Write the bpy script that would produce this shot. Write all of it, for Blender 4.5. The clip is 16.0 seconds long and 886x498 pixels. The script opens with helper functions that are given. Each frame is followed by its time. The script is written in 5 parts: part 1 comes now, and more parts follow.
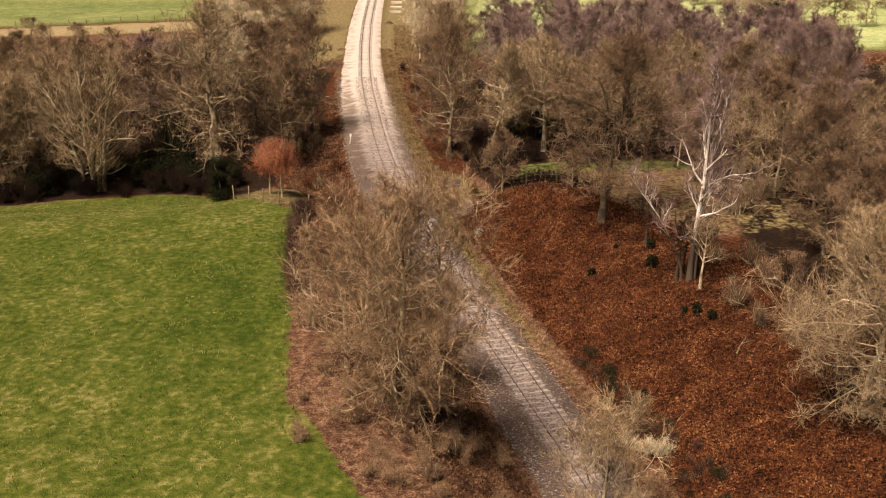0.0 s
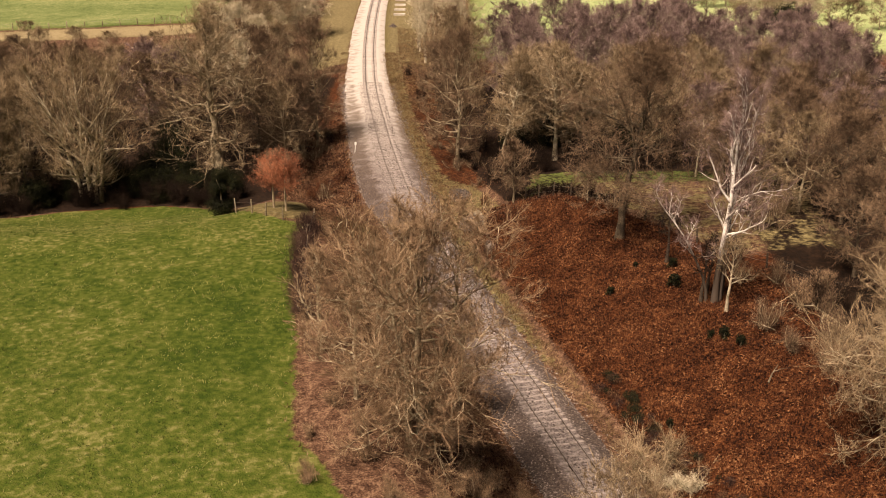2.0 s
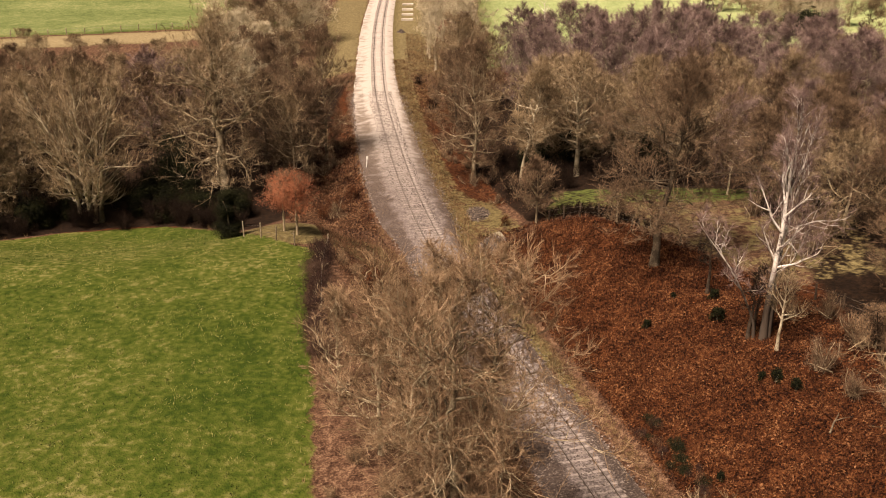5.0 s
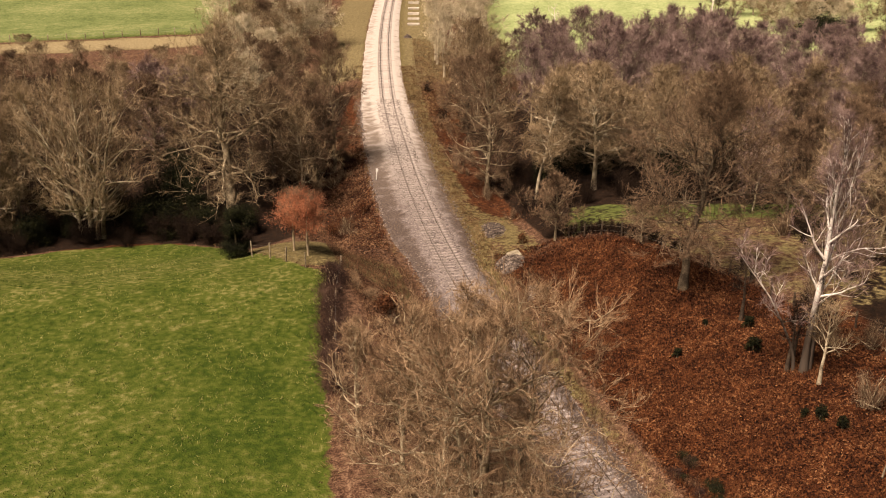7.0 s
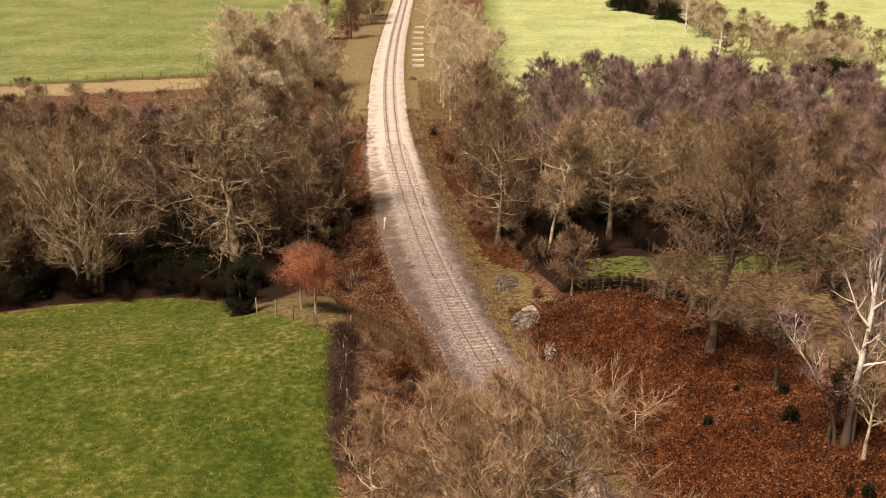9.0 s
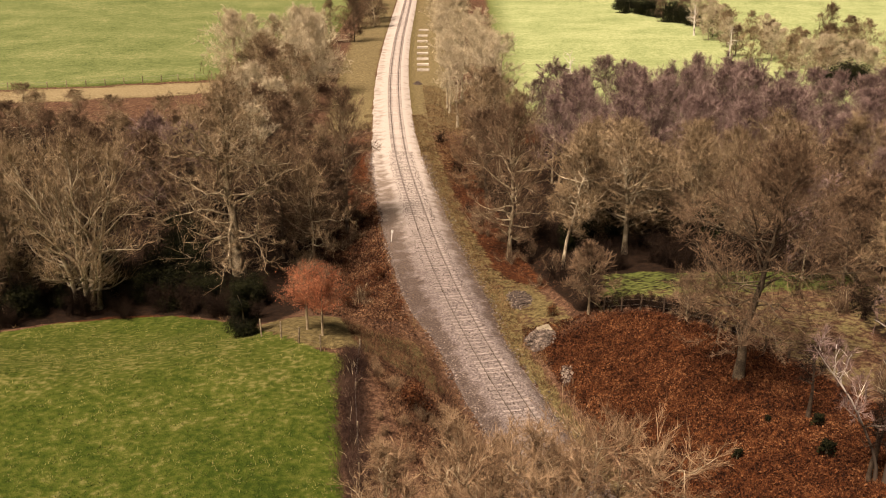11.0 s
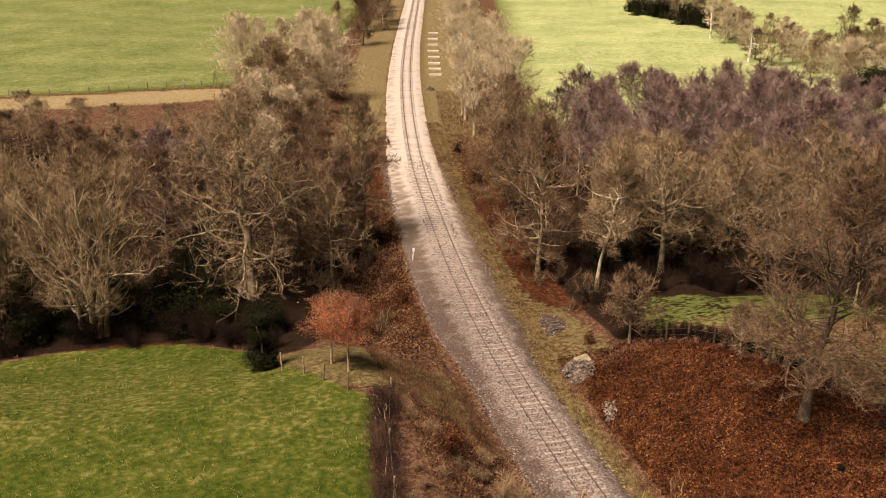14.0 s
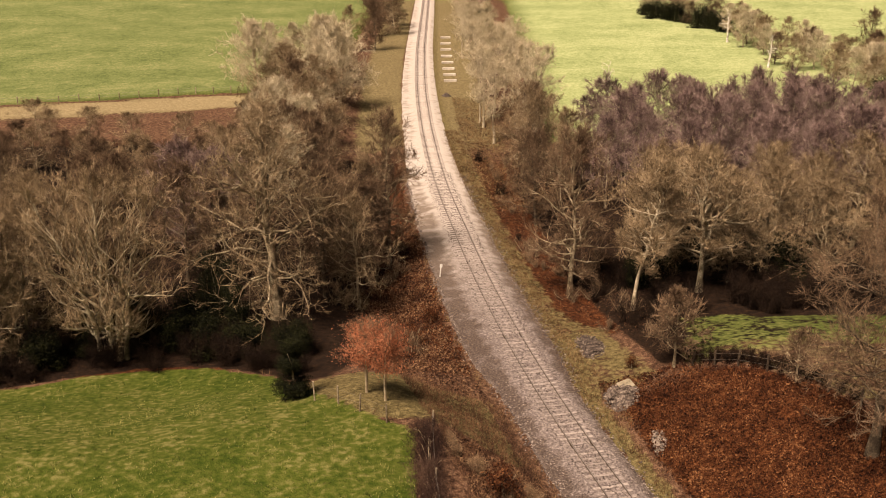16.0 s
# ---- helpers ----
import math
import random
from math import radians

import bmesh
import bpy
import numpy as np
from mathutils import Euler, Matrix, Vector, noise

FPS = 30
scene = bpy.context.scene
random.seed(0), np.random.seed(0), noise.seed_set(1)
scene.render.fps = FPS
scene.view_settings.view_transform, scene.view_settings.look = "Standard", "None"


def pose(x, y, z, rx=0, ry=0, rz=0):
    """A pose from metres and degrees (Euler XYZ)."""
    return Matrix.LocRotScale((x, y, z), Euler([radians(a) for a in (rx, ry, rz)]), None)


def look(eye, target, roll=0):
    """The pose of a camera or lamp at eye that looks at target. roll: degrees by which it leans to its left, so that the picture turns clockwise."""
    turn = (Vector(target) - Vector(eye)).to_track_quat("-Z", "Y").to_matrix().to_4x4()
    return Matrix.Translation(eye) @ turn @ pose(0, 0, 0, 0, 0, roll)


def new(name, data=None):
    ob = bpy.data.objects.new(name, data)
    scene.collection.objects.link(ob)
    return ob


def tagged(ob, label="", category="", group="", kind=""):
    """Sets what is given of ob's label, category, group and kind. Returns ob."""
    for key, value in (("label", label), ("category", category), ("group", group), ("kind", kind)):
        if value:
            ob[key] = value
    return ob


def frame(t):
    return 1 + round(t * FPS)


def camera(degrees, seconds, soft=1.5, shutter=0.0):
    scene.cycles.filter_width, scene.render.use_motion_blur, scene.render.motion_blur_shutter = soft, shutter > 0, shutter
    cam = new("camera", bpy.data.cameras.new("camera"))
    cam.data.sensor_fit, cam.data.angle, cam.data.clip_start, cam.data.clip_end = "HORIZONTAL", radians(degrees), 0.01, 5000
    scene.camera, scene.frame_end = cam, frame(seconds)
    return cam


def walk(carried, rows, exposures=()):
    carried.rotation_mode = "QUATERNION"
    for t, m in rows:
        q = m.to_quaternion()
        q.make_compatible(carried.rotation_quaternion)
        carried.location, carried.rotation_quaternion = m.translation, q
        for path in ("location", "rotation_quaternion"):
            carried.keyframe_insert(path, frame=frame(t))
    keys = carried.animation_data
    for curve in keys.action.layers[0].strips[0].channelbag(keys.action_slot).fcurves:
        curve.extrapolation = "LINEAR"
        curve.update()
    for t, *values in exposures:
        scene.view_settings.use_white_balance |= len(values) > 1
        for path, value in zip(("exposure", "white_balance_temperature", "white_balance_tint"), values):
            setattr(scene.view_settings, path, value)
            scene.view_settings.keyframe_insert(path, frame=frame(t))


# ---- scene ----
cam = camera(47.8, 16.0, soft=1.0)
METRES, EYE, TILT, LEAN, TURN = 34.0, 37.0, -22.5, 0.0, 0.0
ROWS = [
    (0.0, 0.0, 0.0, 0.0, 0.0, 0.0, -0.0),
    (0.5, -0.0061, 0.0263, 0.0103, 0.01, -0.0, 0.0),
    (1.0, -0.0134, 0.0549, 0.0215, 0.02, -0.0, -0.0),
    (1.5, -0.0199, 0.0815, 0.0317, 0.02, 0.0, -0.01),
    (2.0, -0.0269, 0.11, 0.0426, 0.03, 0.01, -0.01),
    (2.5, -0.0338, 0.1358, 0.0532, 0.02, 0.02, -0.01),
    (3.0, -0.0411, 0.1634, 0.0647, 0.05, 0.03, 0.02),
    (3.5, -0.0484, 0.1889, 0.0752, 0.07, 0.03, 0.05),
    (4.0, -0.0576, 0.2165, 0.0865, 0.09, 0.03, 0.09),
    (6.5, -0.1108, 0.3518, 0.1463, 0.11, 0.05, 0.05),
    (7.0, -0.1208, 0.3799, 0.1604, 0.1, 0.06, 0.05),
    (7.5, -0.1291, 0.4058, 0.1739, 0.11, 0.19, 0.05),
    (8.0, -0.1386, 0.4331, 0.188, 0.1, 0.86, 0.04),
    (8.5, -0.1468, 0.4581, 0.2004, 0.08, 1.53, 0.02),
    (9.0, -0.1554, 0.4856, 0.2131, 0.07, 2.1, 0.02),
    (11.5, -0.1894, 0.6168, 0.2701, 0.14, 2.13, 0.03),
    (12.0, -0.1979, 0.6451, 0.2812, 0.14, 2.12, 0.04),
    (12.5, -0.2078, 0.6712, 0.2914, 0.15, 2.12, 0.06),
    (13.0, -0.2209, 0.7, 0.3023, 0.17, 2.13, 0.08),
    (13.5, -0.2361, 0.7256, 0.3127, 0.17, 2.12, 0.08),
    (14.0, -0.2546, 0.7532, 0.3243, 0.18, 2.13, 0.1),
    (14.5, -0.2734, 0.7786, 0.3354, 0.2, 2.12, 0.11),
    (15.0, -0.2951, 0.8054, 0.3476, 0.21, 2.12, 0.12),
    (15.5, -0.3151, 0.8303, 0.3596, 0.25, 2.11, 0.14),
    (16.0, -0.3331, 0.8559, 0.3721, 0.31, 2.21, 0.19),
]
walk(cam, [(t, pose(0, 0, EYE, TILT, LEAN, TURN) @ pose(METRES * x, METRES * y, METRES * z, 90 + pitch, roll, yaw)) for t, x, y, z, yaw, pitch, roll in ROWS],
     [(0.0, 0.88, 7800, 23), (7.0, 0.84, 7700, 23), (16.0, 0.74, 8000, 24)])

# ---- daylight: veiled winter sun high on the left ----
SUN_FROM = Vector((-0.29, -0.31, 0.76)).normalized()
world = bpy.data.worlds.new("sky")
scene.world = world
world.use_nodes = True
_n = world.node_tree.nodes
_sky = _n.new("ShaderNodeTexSky")
_sky.sky_type, _sky.sun_disc = "NISHITA", False
_sky.sun_elevation = math.asin(SUN_FROM.z)
_sky.sun_rotation = math.atan2(SUN_FROM.x, SUN_FROM.y)
_sky.dust_density, _sky.air_density = 3.0, 1.0
_n["Background"].inputs["Strength"].default_value = 0.008
world.node_tree.links.new(_sky.outputs[0], _n["Background"].inputs["Color"])
sun = new("sun", bpy.data.lights.new("sun", "SUN"))
sun.data.energy, sun.data.angle, sun.data.color = 5.4, radians(24), (1.0, 0.92, 0.80)
sun.matrix_world = look(SUN_FROM * 300, (0, 0, 0))

# ---- materials ----
def material(name, stops, scale=3.0, rough=0.85, bump=0.3, fine=8.0, vary="", amount=0.35, metal=0.0):
    """A noisy surface: stops are (position, colour) along coarse noise, broken up by a finer one; vary: island or object."""
    m = bpy.data.materials.new(name)
    m.use_nodes = True
    nt, bsdf = m.node_tree, m.node_tree.nodes["Principled BSDF"]
    co = nt.nodes.new("ShaderNodeTexCoord")
    big, small = nt.nodes.new("ShaderNodeTexNoise"), nt.nodes.new("ShaderNodeTexNoise")
    big.inputs["Scale"].default_value, big.inputs["Detail"].default_value = scale, 5
    small.inputs["Scale"].default_value, small.inputs["Detail"].default_value = scale * fine, 3
    for t in (big, small):
        nt.links.new(co.outputs["Object"], t.inputs["Vector"])
    mix = nt.nodes.new("ShaderNodeMath")
    mix.operation = "MULTIPLY_ADD"
    mix.inputs[1].default_value = 0.45
    nt.links.new(small.outputs["Fac"], mix.inputs[0])
    half = nt.nodes.new("ShaderNodeMath")
    half.operation = "MULTIPLY_ADD"
    half.inputs[1].default_value, half.inputs[2].default_value = 0.9, -0.18
    nt.links.new(big.outputs["Fac"], half.inputs[0])
    nt.links.new(half.outputs[0], mix.inputs[2])
    wide = nt.nodes.new("ShaderNodeMath")
    wide.operation = "MULTIPLY_ADD"
    wide.inputs[1].default_value, wide.inputs[2].default_value = 1.6, -0.3
    nt.links.new(mix.outputs[0], wide.inputs[0])
    fac = wide.outputs[0]
    if vary:
        info = nt.nodes.new("ShaderNodeNewGeometry" if vary == "island" else "ShaderNodeObjectInfo")
        add = nt.nodes.new("ShaderNodeMath")
        add.operation = "MULTIPLY_ADD"
        add.inputs[1].default_value = amount
        nt.links.new(info.outputs["Random Per Island" if vary == "island" else "Random"], add.inputs[0])
        low = nt.nodes.new("ShaderNodeMath")
        low.operation = "SUBTRACT"
        low.inputs[1].default_value = amount / 2
        nt.links.new(fac, low.inputs[0])
        nt.links.new(low.outputs[0], add.inputs[2])
        fac = add.outputs[0]
    ramp = nt.nodes.new("ShaderNodeValToRGB")
    els = ramp.color_ramp.elements
    while len(els) < len(stops):
        els.new(0.5)
    for e, (p, c) in zip(els, stops):
        e.position, e.color = p, (*c, 1)
    nt.links.new(fac, ramp.inputs["Fac"])
    nt.links.new(ramp.outputs["Color"], bsdf.inputs["Base Color"])
    bsdf.inputs["Roughness"].default_value, bsdf.inputs["Metallic"].default_value = rough, metal
    bsdf.inputs["Specular IOR Level"].default_value = 0.12
    if bump:
        b = nt.nodes.new("ShaderNodeBump")
        b.inputs["Strength"].default_value, b.inputs["Distance"].default_value = bump, 0.05
        nt.links.new(small.outputs["Fac"], b.inputs["Height"])
        nt.links.new(b.outputs["Normal"], bsdf.inputs["Normal"])
    return m


BARK = material("bark", ((0.25, (0.115, 0.0874, 0.0552)), (0.55, (0.3335, 0.2714, 0.1782)), (0.8, (0.552, 0.4715, 0.3335))), 1.2, bump=0.6, vary="object", amount=0.25)
BARK_DARK = material("dark_bark", ((0.25, (0.05, 0.038, 0.026)), (0.55, (0.12, 0.092, 0.062)), (0.8, (0.22, 0.175, 0.12))), 1.2, bump=0.6)
BARK_PALE = material("pale_bark", ((0.25, (0.161, 0.1288, 0.0851)), (0.55, (0.4025, 0.3392, 0.2357)), (0.8, (0.6325, 0.552, 0.4025))), 1.2, bump=0.5)
# trunks in the far sun patch: the light is in this bark colour
BARK_POLE = material("sunlit_bark", ((0.25, (0.276, 0.23, 0.161)), (0.55, (0.483, 0.414, 0.299)), (0.8, (0.644, 0.575, 0.437))), 1.2, bump=0.4)
BARK_BIRCH = material("birch_bark", ((0.22, (0.10, 0.08, 0.07)), (0.36, (0.55, 0.50, 0.44)), (0.8, (0.85, 0.81, 0.75))), 1.0, bump=0.3)
TWIG_TAN = material("tan_twigs", ((0.2, (0.0805, 0.05405, 0.03105)), (0.5, (0.2127, 0.1507, 0.08855)), (0.8, (0.414, 0.3128, 0.1955))), 0.4, bump=0, vary="island", amount=0.5)
TWIG_BROWN = material("brown_twigs", ((0.2, (0.055, 0.0341, 0.0209)), (0.5, (0.132, 0.0847, 0.0517)), (0.8, (0.253, 0.1727, 0.11))), 0.4, bump=0, vary="island", amount=0.5)
TWIG_PURPLE = material("purple_twigs", ((0.2, (0.08194, 0.05161, 0.04715)), (0.5, (0.1966, 0.1325, 0.1196)), (0.8, (0.3387, 0.2463, 0.2185))), 0.4, bump=0, vary="island", amount=0.5)
TWIG_WARM = material("warm_twigs", ((0.2, (0.084, 0.0504, 0.02912)), (0.5, (0.2016, 0.1266, 0.07392)), (0.8, (0.3696, 0.2598, 0.1624))), 0.4, bump=0, vary="island", amount=0.5)
# near-black; in the wood thickets this colour stands for shade
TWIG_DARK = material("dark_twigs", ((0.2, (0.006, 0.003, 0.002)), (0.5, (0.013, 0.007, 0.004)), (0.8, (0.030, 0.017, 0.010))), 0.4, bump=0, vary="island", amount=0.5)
# on the far trees this pale tone includes painted sunlight
TWIG_PALE = material("pale_twigs", ((0.2, (0.299, 0.253, 0.161)), (0.5, (0.483, 0.414, 0.2875)), (0.8, (0.667, 0.5865, 0.4255))), 0.4, bump=0, vary="island", amount=0.4)
LEAF_COPPER = material("copper_leaves", ((0.2, (0.187, 0.0594, 0.03)), (0.5, (0.357, 0.1237, 0.063)), (0.8, (0.561, 0.231, 0.1275))), 0.8, bump=0, vary="island", amount=0.6)
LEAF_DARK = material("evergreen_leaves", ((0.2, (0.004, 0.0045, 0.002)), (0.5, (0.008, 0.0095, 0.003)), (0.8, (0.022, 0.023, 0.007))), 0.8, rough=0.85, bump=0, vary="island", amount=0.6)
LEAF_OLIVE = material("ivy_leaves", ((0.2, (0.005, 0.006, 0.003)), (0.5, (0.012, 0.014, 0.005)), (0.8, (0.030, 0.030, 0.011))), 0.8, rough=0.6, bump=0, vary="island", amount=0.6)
LITTER = material("bracken_litter", ((0.15, (0.01288, 0.004071, 0.00191)), (0.42, (0.04971, 0.01547, 0.006115)), (0.68, (0.1031, 0.03746, 0.01451)), (0.92, (0.2025, 0.09364, 0.04203))), 0.5, bump=0, vary="island", amount=0.7)
DRY = material("dry_stems", ((0.15, (0.0507, 0.0273, 0.01296)), (0.5, (0.1287, 0.07488, 0.036)), (0.88, (0.2496, 0.1755, 0.09))), 0.5, bump=0, vary="island", amount=0.7)
RUDDY = material("ruddy_stems", ((0.15, (0.022, 0.010, 0.006)), (0.5, (0.090, 0.042, 0.023)), (0.88, (0.22, 0.13, 0.072))), 0.5, bump=0, vary="island", amount=0.7)
TWIG_HEDGE = material("hedge_twigs", ((0.2, (0.018, 0.009, 0.007)), (0.5, (0.048, 0.026, 0.019)), (0.8, (0.10, 0.06, 0.042))), 0.4, bump=0, vary="island", amount=0.5)
BLADES = material("grass_blades", ((0.15, (0.028, 0.050, 0.008)), (0.5, (0.075, 0.100, 0.020)), (0.85, (0.27, 0.255, 0.09))), 0.25, bump=0, vary="island", amount=0.6)
STONE = material("ballast_stone", ((0.2, (0.055, 0.043, 0.039)), (0.5, (0.12, 0.098, 0.087)), (0.85, (0.28, 0.235, 0.208))), 2.0, bump=0.2, vary="island", amount=0.6)
BALLAST = material("ballast_bed", ((0.15, (0.05704, 0.04508, 0.04232)), (0.5, (0.1518, 0.126, 0.1178)), (0.85, (0.3036, 0.2622, 0.2438))), 6.0, bump=0.9, fine=2.5)
CONCRETE = material("sleeper_concrete", ((0.2, (0.1426, 0.1196, 0.1086)), (0.5, (0.2208, 0.1886, 0.1711)), (0.8, (0.3128, 0.2714, 0.2466))), 1.6, bump=0.3, vary="object", amount=0.35)
RAIL = material("rail_steel", ((0.25, (0.08, 0.062, 0.053)), (0.6, (0.14, 0.112, 0.098)), (0.85, (0.20, 0.162, 0.142))), 2.0, rough=0.6, bump=0.2, metal=0.3)
RAIL_HEAD = material("rail_head", ((0.3, (0.24, 0.205, 0.185)), (0.7, (0.38, 0.335, 0.305))), 2.0, rough=0.4, bump=0.1, metal=0.7)
WOOD = material("weathered_wood", ((0.25, (0.13, 0.10, 0.065)), (0.55, (0.27, 0.215, 0.15)), (0.8, (0.40, 0.34, 0.25))), 3.0, bump=0.4, vary="object", amount=0.3)
WOOD_DARK = material("dark_wood", ((0.25, (0.035, 0.025, 0.018)), (0.7, (0.09, 0.065, 0.045))), 3.0, bump=0.4)
WIRE = material("wire", ((0.3, (0.16, 0.14, 0.12)), (0.7, (0.26, 0.23, 0.20))), 3.0, rough=0.5, bump=0, metal=0.6)
WHITE = material("white_paint", ((0.25, (0.62, 0.60, 0.55)), (0.6, (0.80, 0.78, 0.74))), 3.0, rough=0.6, bump=0.1)
TUBE = material("tree_guard", ((0.3, (0.28, 0.22, 0.14)), (0.7, (0.40, 0.33, 0.22))), 3.0, rough=0.7, bump=0.1)
SPARE = material("pale_concrete", ((0.2, (0.34, 0.30, 0.25)), (0.6, (0.52, 0.47, 0.40)), (0.85, (0.66, 0.61, 0.53))), 1.6, bump=0.2, vary="object", amount=0.3)
SPOIL = material("spoil_stone", ((0.2, (0.035, 0.026, 0.022)), (0.5, (0.10, 0.078, 0.065)), (0.85, (0.27, 0.22, 0.18))), 3.0, bump=0.8, vary="object", amount=0.4)
SLAB = material("broken_concrete", ((0.25, (0.13, 0.11, 0.075)), (0.6, (0.25, 0.215, 0.155))), 1.5, bump=0.5)


def weathered_sunlit_ballast():
    """Clean grey stone in the four-foot, older brown and mossy stone down the shoulders, far sunshine painted in as
    paler stone.
    """
    nt = BALLAST.node_tree
    bsdf = nt.nodes["Principled BSDF"]
    clean = bsdf.inputs["Base Color"].links[0].from_socket
    at, co, patch = nt.nodes.new("ShaderNodeAttribute"), nt.nodes.new("ShaderNodeTexCoord"), nt.nodes.new("ShaderNodeTexNoise")
    at.attribute_name = "shoulder"
    patch.inputs["Scale"].default_value, patch.inputs["Detail"].default_value = 0.8, 8
    nt.links.new(co.outputs["Object"], patch.inputs["Vector"])
    add = nt.nodes.new("ShaderNodeMath")
    add.operation = "MULTIPLY_ADD"
    add.inputs[1].default_value = 2.2
    nt.links.new(patch.outputs["Fac"], add.inputs[0])
    nt.links.new(at.outputs["Fac"], add.inputs[2])
    amount = nt.nodes.new("ShaderNodeMapRange")
    amount.inputs[1].default_value, amount.inputs[2].default_value = 1.35, 2.0
    amount.inputs[4].default_value = 0.85
    nt.links.new(add.outputs[0], amount.inputs[0])
    mix = nt.nodes.new("ShaderNodeMix")
    mix.data_type, mix.blend_type = "RGBA", "MULTIPLY"
    mix.inputs[7].default_value = (0.38, 0.32, 0.27, 1)
    nt.links.new(amount.outputs[0], mix.inputs[0])
    # sunlight on the far track, put into the stone colour
    far_sun, sunlit_mix = nt.nodes.new("ShaderNodeAttribute"), nt.nodes.new("ShaderNodeMix")
    far_sun.attribute_name = "far_sun"
    sunlit_mix.data_type = "RGBA"
    sunlit_mix.inputs[7].default_value = (0.60, 0.55, 0.49, 1)
    nt.links.new(far_sun.outputs["Fac"], sunlit_mix.inputs[0])
    nt.links.new(clean, sunlit_mix.inputs[6])
    nt.links.new(sunlit_mix.outputs[2], mix.inputs[6])
    nt.links.new(mix.outputs[2], bsdf.inputs["Base Color"])


weathered_sunlit_ballast()


def ground_material():
    """Pasture, dead bracken, verge grass and bare soil, laid out by the cover attribute and broken up by noise."""
    m = bpy.data.materials.new("ground")
    m.use_nodes = True
    nt, bsdf = m.node_tree, m.node_tree.nodes["Principled BSDF"]
    L = nt.links.new
    co = nt.nodes.new("ShaderNodeTexCoord")

    def noise_at(scale, detail=5):
        t = nt.nodes.new("ShaderNodeTexNoise")
        t.inputs["Scale"].default_value, t.inputs["Detail"].default_value = scale, detail
        L(co.outputs["Object"], t.inputs["Vector"])
        return t.outputs["Fac"]

    def ramp(fac, stops):
        r = nt.nodes.new("ShaderNodeValToRGB")
        els = r.color_ramp.elements
        while len(els) < len(stops):
            els.new(0.5)
        for e, (p, c) in zip(els, stops):
            e.position, e.color = p, (*c, 1)
        L(fac, r.inputs["Fac"])
        return r.outputs["Color"]

    def math_node(op, a, b, c=None):
        n = nt.nodes.new("ShaderNodeMath")
        n.operation = op
        for i, v in enumerate((a, b, c)):
            if v is None:
                continue
            if isinstance(v, (int, float)):
                n.inputs[i].default_value = v
            else:
                L(v, n.inputs[i])
        return n.outputs[0]

    def blend(fac, a, b):
        n = nt.nodes.new("ShaderNodeMix")
        n.data_type = "RGBA"
        L(fac, n.inputs[0]), L(a, n.inputs[6]), L(b, n.inputs[7])
        return n.outputs[2]

    at = nt.nodes.new("ShaderNodeAttribute")
    at.attribute_name = "cover"
    wide, mid, fine, grain = noise_at(0.07), noise_at(0.55), noise_at(2.2, 6), noise_at(9.0, 4)
    tone = math_node("MULTIPLY_ADD", mid, 0.30, math_node("MULTIPLY_ADD", fine, 0.52, math_node("MULTIPLY_ADD", wide, 0.38, -0.105)))
    tone2 = math_node("MULTIPLY_ADD", fine, 0.6, math_node("MULTIPLY_ADD", grain, 0.7, -0.16))
    tone, tone2 = math_node("MULTIPLY_ADD", tone, 1.5, -0.25), math_node("MULTIPLY_ADD", tone2, 1.6, -0.3)
    grass = ramp(tone, ((0.28, (0.022, 0.040, 0.004)), (0.42, (0.039, 0.058, 0.007)), (0.57, (0.066, 0.080, 0.014)), (0.74, (0.15, 0.142, 0.048))))
    litter = ramp(tone2, ((0.26, (0.011, 0.004, 0.0015)), (0.46, (0.046, 0.0138, 0.005)), (0.62, (0.086, 0.029, 0.0105)), (0.82, (0.150, 0.062, 0.024))))
    verge = ramp(tone2, ((0.2, (0.036, 0.027, 0.011)), (0.5, (0.102, 0.080, 0.034)), (0.8, (0.21, 0.17, 0.083))))
    soil = ramp(tone2, ((0.25, (0.028, 0.013, 0.008)), (0.5, (0.090, 0.047, 0.028)), (0.8, (0.22, 0.135, 0.085))))
    sep = nt.nodes.new("ShaderNodeSeparateColor")
    L(at.outputs["Color"], sep.inputs[0])

    def edge(v):
        soft = math_node("ADD", v, math_node("MULTIPLY_ADD", mid, 0.7, math_node("MULTIPLY_ADD", fine, 0.6, -0.65)))
        n = nt.nodes.new("ShaderNodeMapRange")
        n.interpolation_type = "SMOOTHSTEP"
        n.inputs[1].default_value, n.inputs[2].default_value = 0.38, 0.62
        L(soft, n.inputs[0])
        return n.outputs[0]

    straw = ramp(tone2, ((0.2, (0.13, 0.10, 0.052)), (0.5, (0.225, 0.18, 0.098)), (0.8, (0.34, 0.28, 0.17))))
    verge = blend(at.outputs["Alpha"], verge, straw)
    # paler grass that carries the sunlight of the far fields
    pale = ramp(tone, ((0.30, (0.155, 0.20, 0.078)), (0.5, (0.255, 0.308, 0.135)), (0.7, (0.355, 0.388, 0.195))))
    grass = blend(at.outputs["Alpha"], grass, pale)
    # wood floor taken near-black, tree shade put into its colour
    humus_shade = ramp(tone2, ((0.2, (0.005, 0.003, 0.002)), (0.5, (0.013, 0.007, 0.004)), (0.85, (0.040, 0.021, 0.011))))
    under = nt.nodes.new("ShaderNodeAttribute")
    under.attribute_name = "humus_shade"
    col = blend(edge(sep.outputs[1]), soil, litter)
    col = blend(edge(under.outputs["Fac"]), col, humus_shade)
    col = blend(edge(sep.outputs[2]), col, verge)
    col = blend(edge(sep.outputs[0]), col, grass)
    L(col, bsdf.inputs["Base Color"])
